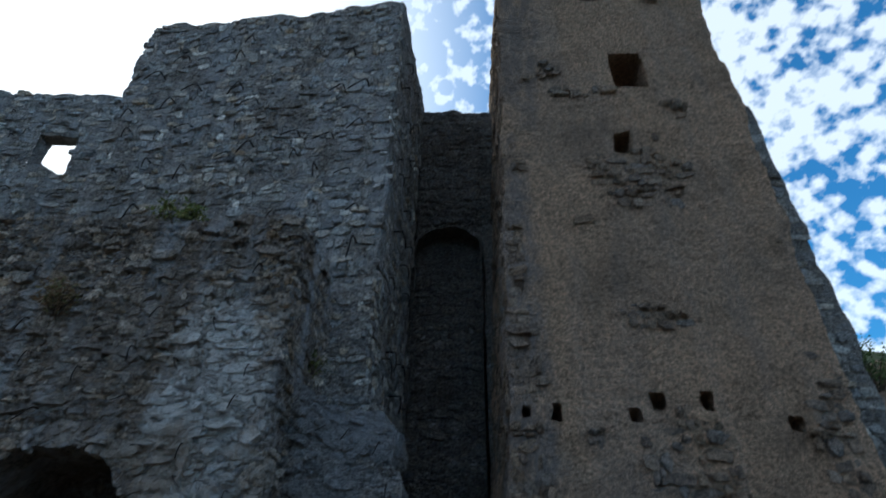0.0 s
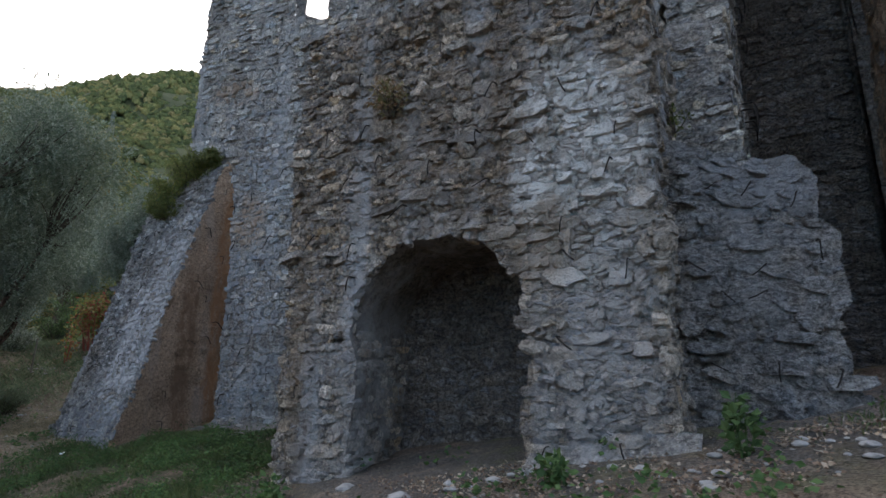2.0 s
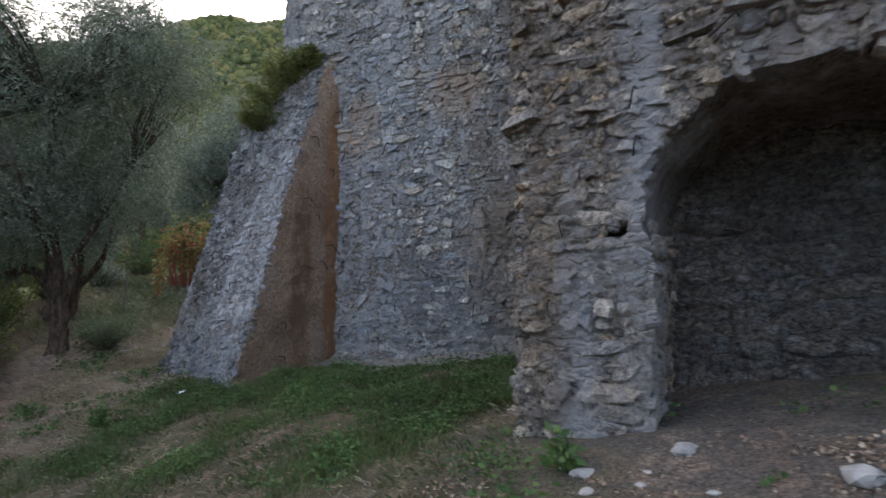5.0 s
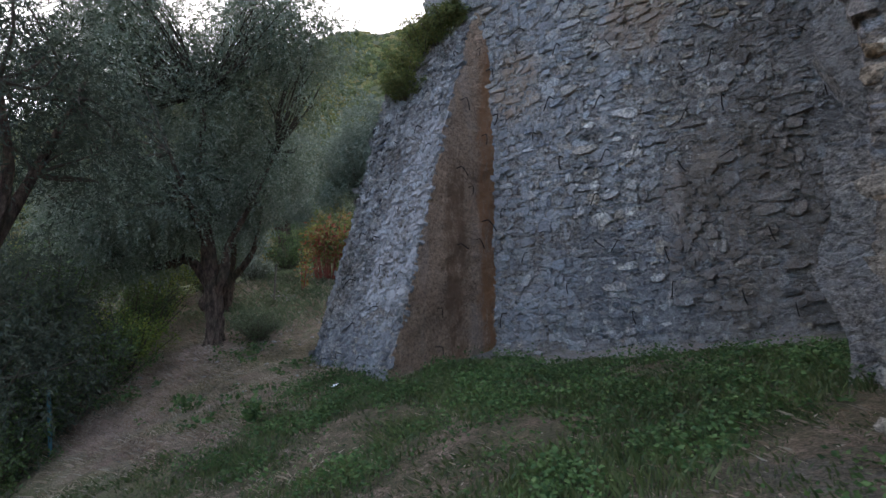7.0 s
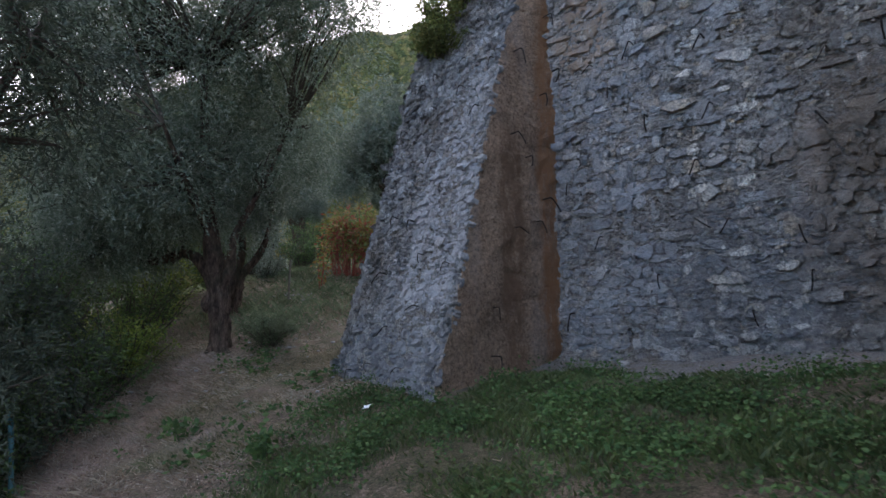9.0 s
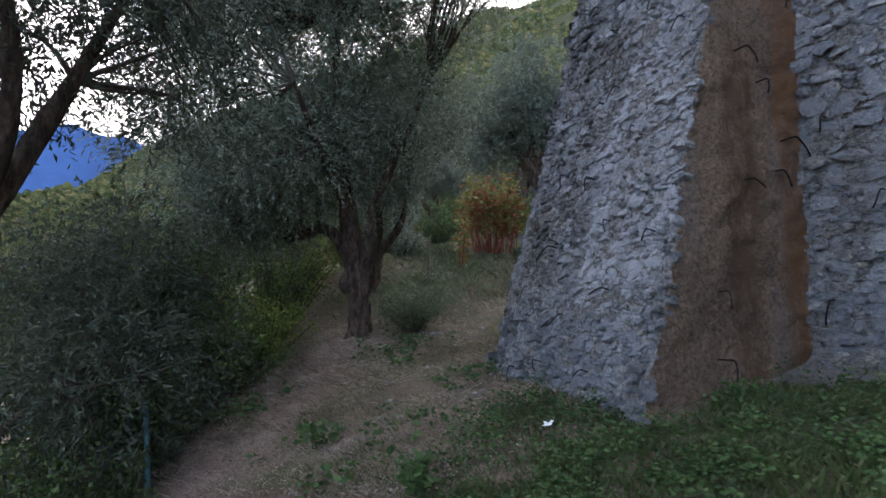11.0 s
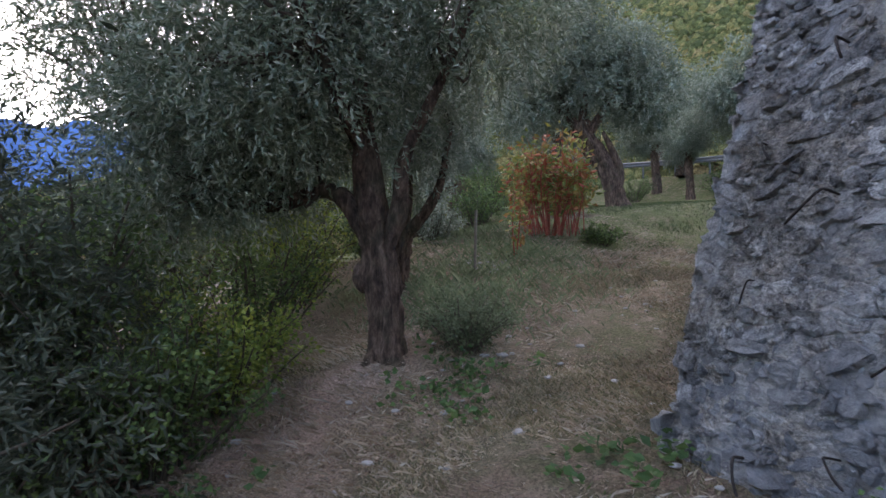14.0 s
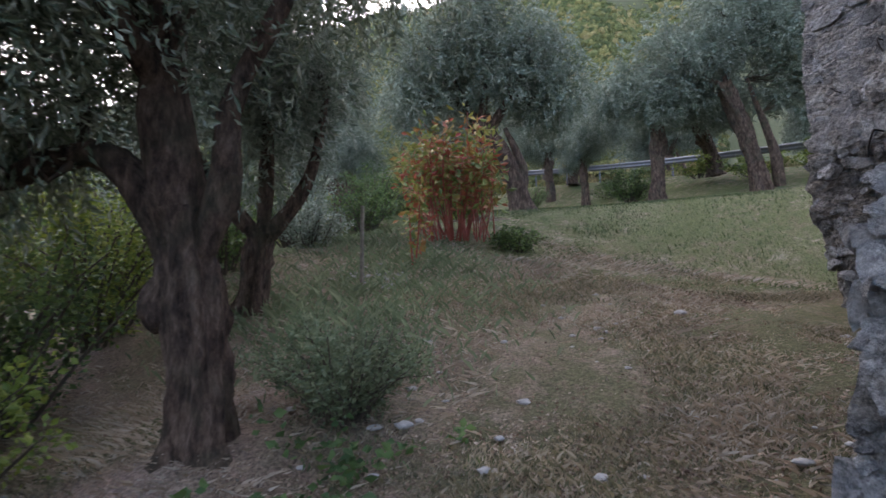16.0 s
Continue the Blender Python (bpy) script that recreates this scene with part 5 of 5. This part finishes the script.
herbs("nettles", "low green herbs growing before the wall", 13000, (-13, -5.5, 4.6, 9.5), 410, lambda x, y: herb_want(x, y) * np.clip(0.4 + 2.5 * patch_noise(x, y, 2.2, 40), 0, 1), 0.035, M_HERB, 0.17)
herbs("path_weeds", "scattered broad-leaved weeds on the dry path", 1100, (-17, -12.5, 5.0, 8.5), 411, lambda x, y: np.clip(patch_noise(x, y, 1.1, 12) * 1.2, 0, 0.7), 0.07, M_HERB, 0.16)
herbs("arch_weeds", "sparse weeds on the gravel before the arch", 1500, (-5.6, 1.8, 3.8, 5.6), 412, lambda x, y: np.clip(patch_noise(x, y, 1.6, 15) * 1.1, 0, 0.6), 0.05, M_HERB, 0.18)
herbs("leaf_litter", "brown dead leaves scattered over the path", 11000, (-18.5, -11.8, 4.6, 12.5), 413, lambda x, y: np.clip(0.35 + patch_noise(x, y, 0.9, 31), 0, 1), 0.024, M_LITTER, 0.012)
herbs("arch_litter", "brown dead leaves and chips on the gravel", 2500, (-6, 1.5, 3.9, 5.2), 414, lambda x, y: np.clip(0.35 + patch_noise(x, y, 1.2, 33), 0, 1), 0.03, M_LITTER, 0.015)
for i, (x, y, h, w) in enumerate(((-11.9, 5.75, 0.42, 0.5), (-5.05, 4.75, 0.3, 0.14), (-2.35, 4.55, 0.26, 0.16), (-1.2, 4.7, 0.45, 0.2), (-13.6, 5.6, 0.3, 0.5))):
    shrub("tall_weed", "leafy green weed standing in the grass", "weed", on_ground(x, y), h, w, M_HERB, 420 + i, 0.075, 110, 6, 0.34, M_HERB, group="tall weeds")


# ---- loose things ----
def pebble_mesh(seed, material):
    rng = np.random.default_rng(seed)
    bm = bmesh.new()
    bmesh.ops.create_icosphere(bm, subdivisions=2, radius=1.0)
    for v in bm.verts:
        v.co *= 1 + 0.28 * noise.noise(v.co * 1.3 + Vector((seed, 0, 0))) + 0.10 * noise.noise(v.co * 3 + Vector((0, seed, 0)))
        v.co.z *= 0.62
    me = bpy.data.meshes.new("rock")
    bm.to_mesh(me)
    bm.free()
    me.materials.append(material)
    return me


ROCKS = [pebble_mesh(s, M_PEBBLE) for s in range(5)]
rng = np.random.default_rng(500)
spots = [(-15.43, 7.26, 0.04), (-14.72, 7.43, 0.05), (-15.81, 9.07, 0.05), (-16.19, 8.37, 0.05), (-15.79, 11.27, 0.06), (-4.9, 4.75, 0.07), (-3.6, 4.6, 0.10), (-15.0, 11.9, 0.16), (-14.9, 11.6, 0.10), (-2.9, 4.8, 0.06), (-4.4, 5.0, 0.09), (-10.1, 9.25, 0.08)]
for k in range(110):
    spots.append((rng.uniform(-17.5, -12.6), rng.uniform(5.6, 11.5), rng.uniform(0.012, 0.04)))
for k in range(70):
    spots.append((rng.uniform(-5.3, 0.6), rng.uniform(4.2, 4.95), rng.uniform(0.015, 0.05)))
for k in range(45):
    spots.append((-19.2 + rng.normal(0, 0.35), 10.3 + rng.normal(0, 0.22), rng.uniform(0.02, 0.06)))
for i, (x, y, s) in enumerate(spots):
    if inside_walls(np.array([x]), np.array([y]))[0]:
        continue
    ob = tagged(new("rock", ROCKS[i % 5]), "pale loose stone lying on the ground", "rock", "loose stones")
    ob.matrix_basis = pose(x, y, zg(x, y) + s * 0.25, 0, 0, rng.uniform(0, 360)) @ Matrix.Diagonal((s * rng.uniform(0.8, 1.4), s, s * 0.8, 1))

bm = bmesh.new()
bmesh.ops.create_grid(bm, x_segments=7, y_segments=6, size=0.042)
for v in bm.verts:
    v.co.z = 0.02 + 0.022 * noise.noise(v.co * 16)
bmesh.ops.solidify(bm, geom=bm.faces[:], thickness=0.004)
me = bpy.data.meshes.new("paper")
bm.to_mesh(me)
bm.free()
me.materials.append(M_PAPER)
litter = tagged(new("paper_litter", me), "crumpled piece of white paper on the grass", "litter")
litter.matrix_basis = pose(-11.84, 6.88, zg(-11.84, 6.88) + 0.02, 12, -8, 30)

post = thing("wooden_post", "thin grey wooden stake standing in tall grass", "post", at=on_ground(-19.0, 9.9))
v, f = tube(smooth_path([(0, 0, -0.1), (0.01, 0, 0.5), (0.0, 0.02, 1.05)], 6), [0.025] * 6, 8)
part("stake", mesh_of("stake", v, f, M_WOODPOST), post)
net = thing("fence_stake", "leaning blue-green plastic stake among the bushes", "stake", at=on_ground(-14.95, 4.3))
v, f = tube(smooth_path([(0, 0, -0.2), (-0.15, -0.02, 0.4), (-0.3, -0.05, 0.9)], 6), [0.03] * 6, 6)
part("stake", mesh_of("stake", v, f, M_NET), net)


# ---- iron pins left in the masonry ----
def pin_mesh(seed):
    rng = np.random.default_rng(seed)
    l = 0.16 + 0.05 * rng.random()
    bend = rng.uniform(-0.8, 0.8)
    pts = [(0, 0, -0.06), (0, 0, 0.08), (0.02 * bend, -0.015, 0.115), (l * 0.5 * bend, -l * 0.55, 0.13), (l * 0.9 * bend, -l * 0.9, 0.12)]
    v, f = tube(smooth_path(pts, 10), [0.0072] * 10, 6)
    return mesh_of("iron_pin", v, f, M_IRON)


PINS = [pin_mesh(600 + k) for k in range(8)]


def pins(a, b, c, d, nu, nv, seed, keep=lambda p: True, size=1.0):
    rng = np.random.default_rng(seed)
    a, b, c, d = (np.array(q, float) for q in (a, b, c, d))
    for i in range(nu):
        for j in range(nv):
            u, v = (i + 0.5 + rng.uniform(-0.4, 0.4) + 0.25 * (j % 2)) / nu, (j + 0.5 + rng.uniform(-0.4, 0.4)) / nv
            if not 0.02 < u < 0.98:
                continue
            p = a * (1 - u) * (1 - v) + b * u * (1 - v) + c * u * v + d * (1 - u) * v
            if not keep(p):
                continue
            e1 = Vector(b - a).normalized()
            n = e1.cross(Vector(d - a)).normalized()
            e2 = n.cross(e1)
            m = Matrix((e1, e2, n)).transposed().to_4x4()
            m.translation = Vector(p)
            s = size * rng.uniform(0.8, 1.3)
            ob = tagged(new("iron_pin", PINS[int(rng.integers(8))]), "bent rusty iron pin sticking out of the masonry", "iron pin", "iron pins in the walls")
            ob.matrix_basis = m @ pose(0, 0, 0, 0, 0, rng.uniform(-35, 35)) @ Matrix.Scale(s, 4)


pins((-5.6, 5.38, 0.9), (-1.65, 5.03, 0.9), (-1.65, 5.03, 5.2), (-5.6, 5.38, 5.4), 7, 7, 1, lambda p: off_arch(p, 0.12), 0.75)
pins((-5.9, 6.88, 5.6), (-1.0, 6.4, 5.2), (-1.0, 6.4, 11.2), (-5.9, 6.88, 11.2), 8, 7, 2, size=1.3)
pins(main_pt(-11.0, 1.0), main_pt(-6.2, 1.0), main_pt(-6.2, 12.2), main_pt(-11.0, 12.2), 6, 14, 3, lambda p: not (WIN[0] - 0.2 < p[0] < WIN[1] + 0.2 and 9.6 < p[2] < 11.2))
pins(main_pt(-12.5, 6.6), main_pt(-11.0, 6.6), main_pt(-11.0, 11.8), main_pt(-12.4, 11.8), 2, 6, 8)
pins(BL0, BR0, BR1, BL1, 4, 8, 4, size=0.8)
pins(BR0, IC0, IC1, BR1, 2, 8, 5)
pins((-1.55, 5.6, 1.5), (-0.45, 5.72, 1.5), (-0.45, 5.72, 3.1), (-1.55, 5.6, 3.4), 3, 4, 6, size=0.75)
pins((-0.93, 6.6, 3.8), (-0.75, 8.8, 3.8), (-0.7, 8.8, 11), (-0.85, 6.6, 11), 3, 9, 7, size=1.2)
pins((-14.98, 12.6, 1.5), (-12.2, 11.6, 1.5), (-12.2, 11.6, 6.0), (-14.95, 12.6, 6.0), 5, 6, 9)
pins((-13.3, 9.7, 0.6), BL0, BL1, (-12.9, 9.8, 6.0), 2, 6, 10)


# ---- roadside guard rail ----
rail = thing("guard_rail", "galvanised steel guard rail along the road", "guard rail")


def rail_at(s):
    x = -36.0 + 24.0 * s
    return np.array((x, 32.4 - 0.012 * (x + 27) ** 2, 8.2 + 0.112 * (-27 - x)))


prof = [(0.0, -0.155), (0.05, -0.10), (0.05, -0.06), (0.0, -0.02), (0.0, 0.02), (0.05, 0.06), (0.05, 0.10), (0.0, 0.155), (0.02, 0.155), (0.07, 0.10), (0.07, 0.06), (0.02, 0.02), (0.02, -0.02), (0.07, -0.06), (0.07, -0.10), (0.02, -0.155), (0.0, -0.155)]
rv, rf = loft([[rail_at(s) + np.array((0, -o, h)) for o, h in prof] for s in np.linspace(0, 1, 40)])
part("beam", mesh_of("beam", rv, rf, M_STEEL), rail)
post_me = None
for k in range(13):
    p = rail_at(k / 12)
    if post_me is None:
        v, f = loft([[(-0.035, -0.03, z), (0.035, -0.03, z), (0.035, 0.03, z), (-0.035, 0.03, z), (-0.035, -0.03, z)] for z in (-0.85, 0.14)])
        post_me = mesh_of("rail_post", v, f, M_STEEL, False)
    part("rail_post", post_me, rail, place=pose(p[0], p[1] + 0.06, p[2]))

# lattice mast on the hillside
mast = thing("lattice_mast", "thin grey lattice power mast on the wooded hillside", "mast")
ma = math.radians(59.6)
mr = 330.0
mx, my = -8 - mr * math.sin(ma), 4 + mr * math.cos(ma)
mz = zg(mx, my)
legs = []
for sx, sy in ((-1, -1), (1, -1), (1, 1), (-1, 1)):
    legs.append(tube([(sx * 1.7, sy * 1.7, -2), (sx * 0.9, sy * 0.9, 10), (sx * 0.4, sy * 0.4, 20)], [0.11, 0.09, 0.08], 5))
for z in range(2, 20, 3):
    w = 1.7 - 1.3 * z / 20
    for q in range(4):
        c = [(-1, -1), (1, -1), (1, 1), (-1, 1)]
        a0, a1 = c[q], c[(q + 1) % 4]
        legs.append(tube([(a0[0] * w, a0[1] * w, z), (a1[0] * (w - 0.15), a1[1] * (w - 0.15), z + 3)], [0.05, 0.05], 4))
for z, w in ((19.5, 2.6), (17.0, 3.2)):
    legs.append(tube([(-w, 0, z), (w, 0, z)], [0.08, 0.08], 4))
v, f = joined(legs)
part("frame", mesh_of("frame", v + np.array((mx, my, mz)), f, M_MAST), mast)

# rocky slope beside the tower
rock = tagged(new("rock_outcrop"), "brown rocky outcrop with dry scrub beside the tower", "rock outcrop")
rows = []
for j in range(19):
    rows.append([(8.0 + 14.0 * k / 24, 12.5 + 3.5 * j / 18, 1.0 + (5.6 + 0.12 * k) * step01(j / 18.0, 0.0, 0.8) + 0.35 * noise.noise(Vector((k * 0.4, j * 0.4, 2)))) for k in range(25)])
v, f = loft(rows)
part("face", mesh_of("face", ripple(v, 0.3, 0.8), f, M_BROWN_RENDER), rock)

# ---- wooded hillside ----
def lump_shapes(count):
    out = []
    for s in range(count):
        rng = np.random.default_rng(900 + s)
        n, m = 6, 3
        v = []
        for j in range(m + 1):
            e = math.pi * (0.95 * j / m - 0.28)
            for i in range(n + 1):
                a = 2 * math.pi * (i % n) / n
                d = Vector((math.cos(a) * math.cos(e), math.sin(a) * math.cos(e), math.sin(e)))
                k = 1 + 0.6 * noise.noise(d * 2.2 + Vector((s * 7, 0, 0))) + 0.4 * noise.noise(d * 5 + Vector((0, s * 7, 0)))
                v.append(tuple(d * k))
        out.append(np.array(v))
    return out, grid_faces(6, 3)


LUMPS, LUMP_F = lump_shapes(12)
rng = np.random.default_rng(930)
vs, fs, k = [], [], 0
for i in range(42000):
    r = 24 * (640 / 24) ** (rng.uniform(0, 1) ** 0.7)
    th = math.radians(rng.uniform(24, 108))
    x, y = -8 - r * math.sin(th), 4 + r * math.cos(th)
    if y < 36 and x > -40 and not (r > 24 and th > math.radians(66)):
        continue
    s = (0.45 + 0.0050 * r) * rng.uniform(0.4, 1.5)
    a = rng.uniform(0, 6.28)
    rot = np.array([[math.cos(a), -math.sin(a), 0], [math.sin(a), math.cos(a), 0], [0, 0, rng.uniform(0.7, 1.1)]])
    vs.append(LUMPS[i % 12] @ rot.T * s + np.array((x, y, zg(x, y) + 0.35 * s)))
    fs.append(LUMP_F + k)
    k += len(LUMPS[0])


def canopy_material():
    m, nt, b = nodes_of("woodland_canopy", 0.9, 0.1)
    c = ramp(nt, any_random(nt), [(0, (0.085, 0.10, 0.045)), (0.4, (0.145, 0.155, 0.064)), (0.65, (0.195, 0.19, 0.078)), (0.85, (0.26, 0.22, 0.09)), (1, (0.32, 0.24, 0.12))])
    c = mix(nt, c, ramp(nt, noise_node(nt, 1.5, 6, 0.8), [(0.35, (0.35, 0.38, 0.35)), (0.65, (1.4, 1.4, 1.3))]), 0.9, "MULTIPLY")
    nt.links.new(c, b.inputs["Base Color"])
    c2 = noise_node(nt, 6.0, 4, 0.8)
    c = mix(nt, c, ramp(nt, c2, [(0.38, (0.4, 0.42, 0.4)), (0.62, (1.45, 1.45, 1.4))]), 0.8, "MULTIPLY")
    nt.links.new(c, b.inputs["Base Color"])
    bump(nt, b, noise_node(nt, 2.5, 8, 0.8), 1.0, 0.8)
    return m


tagged(new("hillside_woodland", mesh_of("hillside_woodland", np.concatenate(vs), np.concatenate(fs), canopy_material())), "dense green and autumn-tinged scrub woodland covering the hillside", "woodland", kind="stuff")

# distant mountains, the blue of the haze put into their colour
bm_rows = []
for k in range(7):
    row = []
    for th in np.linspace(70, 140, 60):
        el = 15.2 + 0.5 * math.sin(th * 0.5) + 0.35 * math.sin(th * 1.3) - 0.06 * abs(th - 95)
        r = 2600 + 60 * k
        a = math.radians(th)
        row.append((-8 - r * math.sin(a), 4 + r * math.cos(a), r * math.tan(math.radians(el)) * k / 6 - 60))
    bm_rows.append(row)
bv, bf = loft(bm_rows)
tagged(new("backdrop", mesh_of("backdrop", bv, bf, M_HAZE_BLUE)), "hazy blue mountain ridge on the horizon", "mountain", kind="structure")

# ---- stones of the walls ----
arch_stones = rubble((-5.6, 5.38, 0.3), (-1.6, 5.03, 0.3), (-1.6, 5.03, 5.42), (-5.6, 5.38, 5.66), 11, 0.10, 0.25, 0.058, lambda p: off_arch(p) and (p[0] + 4.8) ** 2 + (p[2] - 1.99) ** 2 > 0.012, 0.14)
arch_stones += rubble((-1.6, 5.03, 0.9), (-1.5, 6.5, 0.9), (-1.5, 6.5, 5.15), (-1.6, 5.03, 5.42), 12, 0.09, 0.2, 0.04, drop=0.12)
arch_stones += rubble((-5.6, 5.38, 5.62), (-1.6, 5.03, 5.38), (-1.5, 6.4, 5.2), (-5.6, 6.8, 5.6), 13, 0.2, 0.28, 0.07)
arch_stones += rubble((-5.6, 5.38, 0.3), (-1.6, 5.03, 0.3), (-1.6, 5.03, 5.42), (-5.6, 5.38, 5.66), 16, 0.05, 0.10, 0.034, off_arch, 0.35, 0.3)
# voussoirs round the arch
mid, half = (ARCH_L + ARCH_R) / 2, (ARCH_R - ARCH_L) / 2
for k in range(24):
    a = math.pi * (k + 0.5) / 24
    x, z = mid - (half + 0.11) * math.cos(a), SPRING - 0.05 + (CROWN - SPRING + 0.13) * math.sin(a)
    e1, e2 = np.array((-math.cos(a), 0.04, math.sin(a))), np.array((math.sin(a), 0, math.cos(a)))
    n = np.cross(e1, e2)
    n = n if n[1] < 0 else -n
    arch_stones.append((k % len(SHAPES), np.stack([e1 * RNG.uniform(0.12, 0.3), e2 * RNG.uniform(0.09, 0.17), n * RNG.uniform(0.015, 0.06), (x + RNG.normal(0, 0.03), block_y(x), z + RNG.normal(0, 0.03))], 1)))
arch_stones += rubble((-4.69, 5.34, 0.4), (-4.72, 6.4, 0.4), (-4.61, 6.4, 2.05), (-4.56, 5.34, 2.05), 15, 0.09, 0.2, 0.03)
set_stones(wall_arch, arch_stones, M_ARCH_STONE, (-3.2, 5.1, 2.0))
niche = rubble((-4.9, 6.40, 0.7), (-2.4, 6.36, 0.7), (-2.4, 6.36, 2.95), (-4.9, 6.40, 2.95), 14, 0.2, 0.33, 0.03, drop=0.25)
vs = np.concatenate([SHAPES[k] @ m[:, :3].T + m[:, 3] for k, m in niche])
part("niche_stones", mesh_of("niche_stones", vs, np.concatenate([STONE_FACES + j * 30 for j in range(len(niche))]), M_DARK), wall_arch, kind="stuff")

not_win = lambda p: not (WIN[0] - 0.08 < p[0] < WIN[1] + 0.08 and WIN[2] - 0.1 < p[2] < WIN[3] + 0.05)
main_stones = rubble(main_pt(-12.6, 0.3), main_pt(-5.6, 0.3), main_pt(-5.6, 12.5), main_pt(-12.5, 12.2), 21, 0.125, 0.26, 0.046, lambda p: not_win(p) and not (p[0] < -11.2 and p[2] < 5.6), 0.1, 0.08)
main_stones += rubble(main_pt(-11.1, 0.5), main_pt(-5.6, 0.5), main_pt(-5.6, 6.5), main_pt(-11.1, 6.5), 22, 0.06, 0.12, 0.03, drop=0.45, tilt=0.3)
set_stones(wall_main, main_stones, M_STONE, (-9.4, 9.6, 1.2))

keep_stones = rubble((-6.0, 6.9, 5.0), (-0.97, 6.4, 5.0), (-0.85, 6.39, 11.42), (-5.98, 6.9, 11.42), 31, 0.12, 0.24, 0.036, drop=0.2)
keep_stones += rubble((-1.55, 6.46, 3.4), (-0.97, 6.4, 3.4), (-0.96, 6.4, 5.1), (-1.6, 6.47, 5.1), 32, 0.1, 0.22, 0.03)
keep_stones += rubble((-0.97, 6.4, 1.5), (-0.75, 9.0, 1.5), (-0.62, 9.0, 11.4), (-0.85, 6.4, 11.4), 33, 0.13, 0.26, 0.025)
set_stones(wall_keep, keep_stones, M_STONE, (-2.5, 6.5, 5.5))

but_stones = rubble(BL0, BR0, BR1, BL1, 41, 0.10, 0.17, 0.04, drop=0.25, tilt=0.15)
but_stones += rubble((-13.3, 9.8, 0.1), BL0, BL1, (-12.9, 9.8, 6.0), 42, 0.10, 0.2, 0.03, drop=0.12)
but_stones += rubble(BL0, BR0, BR1, BL1, 43, 0.05, 0.09, 0.03, drop=0.35, tilt=0.4)
set_stones(wall_buttress, but_stones, M_WHITE_STONE, (-12.8, 7.6, 1.0))

stub_stones = rubble((-1.6, 5.58, 0.9), (-0.42, 5.71, 0.9), (-0.47, 5.72, 3.26), (-1.6, 5.58, 3.6), 51, 0.11, 0.24, 0.055, drop=0.12)
set_stones(wall_stub, stub_stones, M_STUB, (-1, 5.6, 2))

far_stones = rubble((-14.98, 12.6, 2.8), (-12.4, 11.65, 2.8), (-12.4, 11.65, 6.9), (-14.95, 12.6, 6.9), 61, 0.16, 0.3, 0.012, drop=0.45)
far_stones += rubble((-14.80, 12.54, 0.8), (-12.4, 11.58, 0.8), (-12.4, 11.58, 2.75), (-15.0, 12.5, 2.75), 62, 0.11, 0.2, 0.05, drop=0.3, tilt=0.3)
set_stones(wall_far, far_stones, M_WHITE_STONE, (-14.5, 12.4, 2.0))


# rubble bared where the tower's render has fallen
def bare(p):
    x, z = p[0], p[2]
    for l, r, lo, hi, dp in HOLES:
        if l - 0.05 < x < r + 0.05 and lo - 0.05 < z < hi + 0.05:
            return False
    w = 0.25 * noise.noise(Vector((x * 2.5, z * 2.5, 4))) 
    spots = ((2.9, 7.0, 0.75, 0.6), (2.7, 2.6, 0.5, 1.25), (2.65, 4.7, 0.42, 0.25), (0.95, 3.6, 0.24, 2.6), (4.5, 3.0, 0.35, 1.0), (2.0, 1.6, 1.5, 0.5))
    if noise.noise(Vector((x * 1.5, z * 1.9, 9.3))) > 0.46:
        return True
    return any(((x - cx) / rx) ** 2 + ((z - cz) / rz) ** 2 + w * 2 < 1 for cx, cz, rx, rz in spots)


tower_stones = rubble((0.76, 6.09, 1.2), (4.62, 6.09, 1.2), (4.62, 6.31, 13), (1.04, 6.31, 13), 71, 0.115, 0.2, 0.06, bare, 0.1, 0.16)
side_stones = rubble((0.70, 9.2, 1.4), (0.72, 6.2, 1.4), (1.0, 6.35, 12.5), (1.0, 9.2, 12.5), 72, 0.13, 0.24, 0.025, drop=0.45)
tower_stones += side_stones
set_stones(wall_tower, tower_stones, M_TOWER_STONE, (2.2, 6.1, 3.0))
rear_stones = rubble((4.8, 8.48, 2), (6.75, 8.48, 2), (6.35, 8.48, 10.7), (4.8, 8.48, 10.7), 81, 0.15, 0.28, 0.03, drop=0.3)
set_stones(wall_rear, rear_stones, M_STONE, (6, 8.5, 5), 60)
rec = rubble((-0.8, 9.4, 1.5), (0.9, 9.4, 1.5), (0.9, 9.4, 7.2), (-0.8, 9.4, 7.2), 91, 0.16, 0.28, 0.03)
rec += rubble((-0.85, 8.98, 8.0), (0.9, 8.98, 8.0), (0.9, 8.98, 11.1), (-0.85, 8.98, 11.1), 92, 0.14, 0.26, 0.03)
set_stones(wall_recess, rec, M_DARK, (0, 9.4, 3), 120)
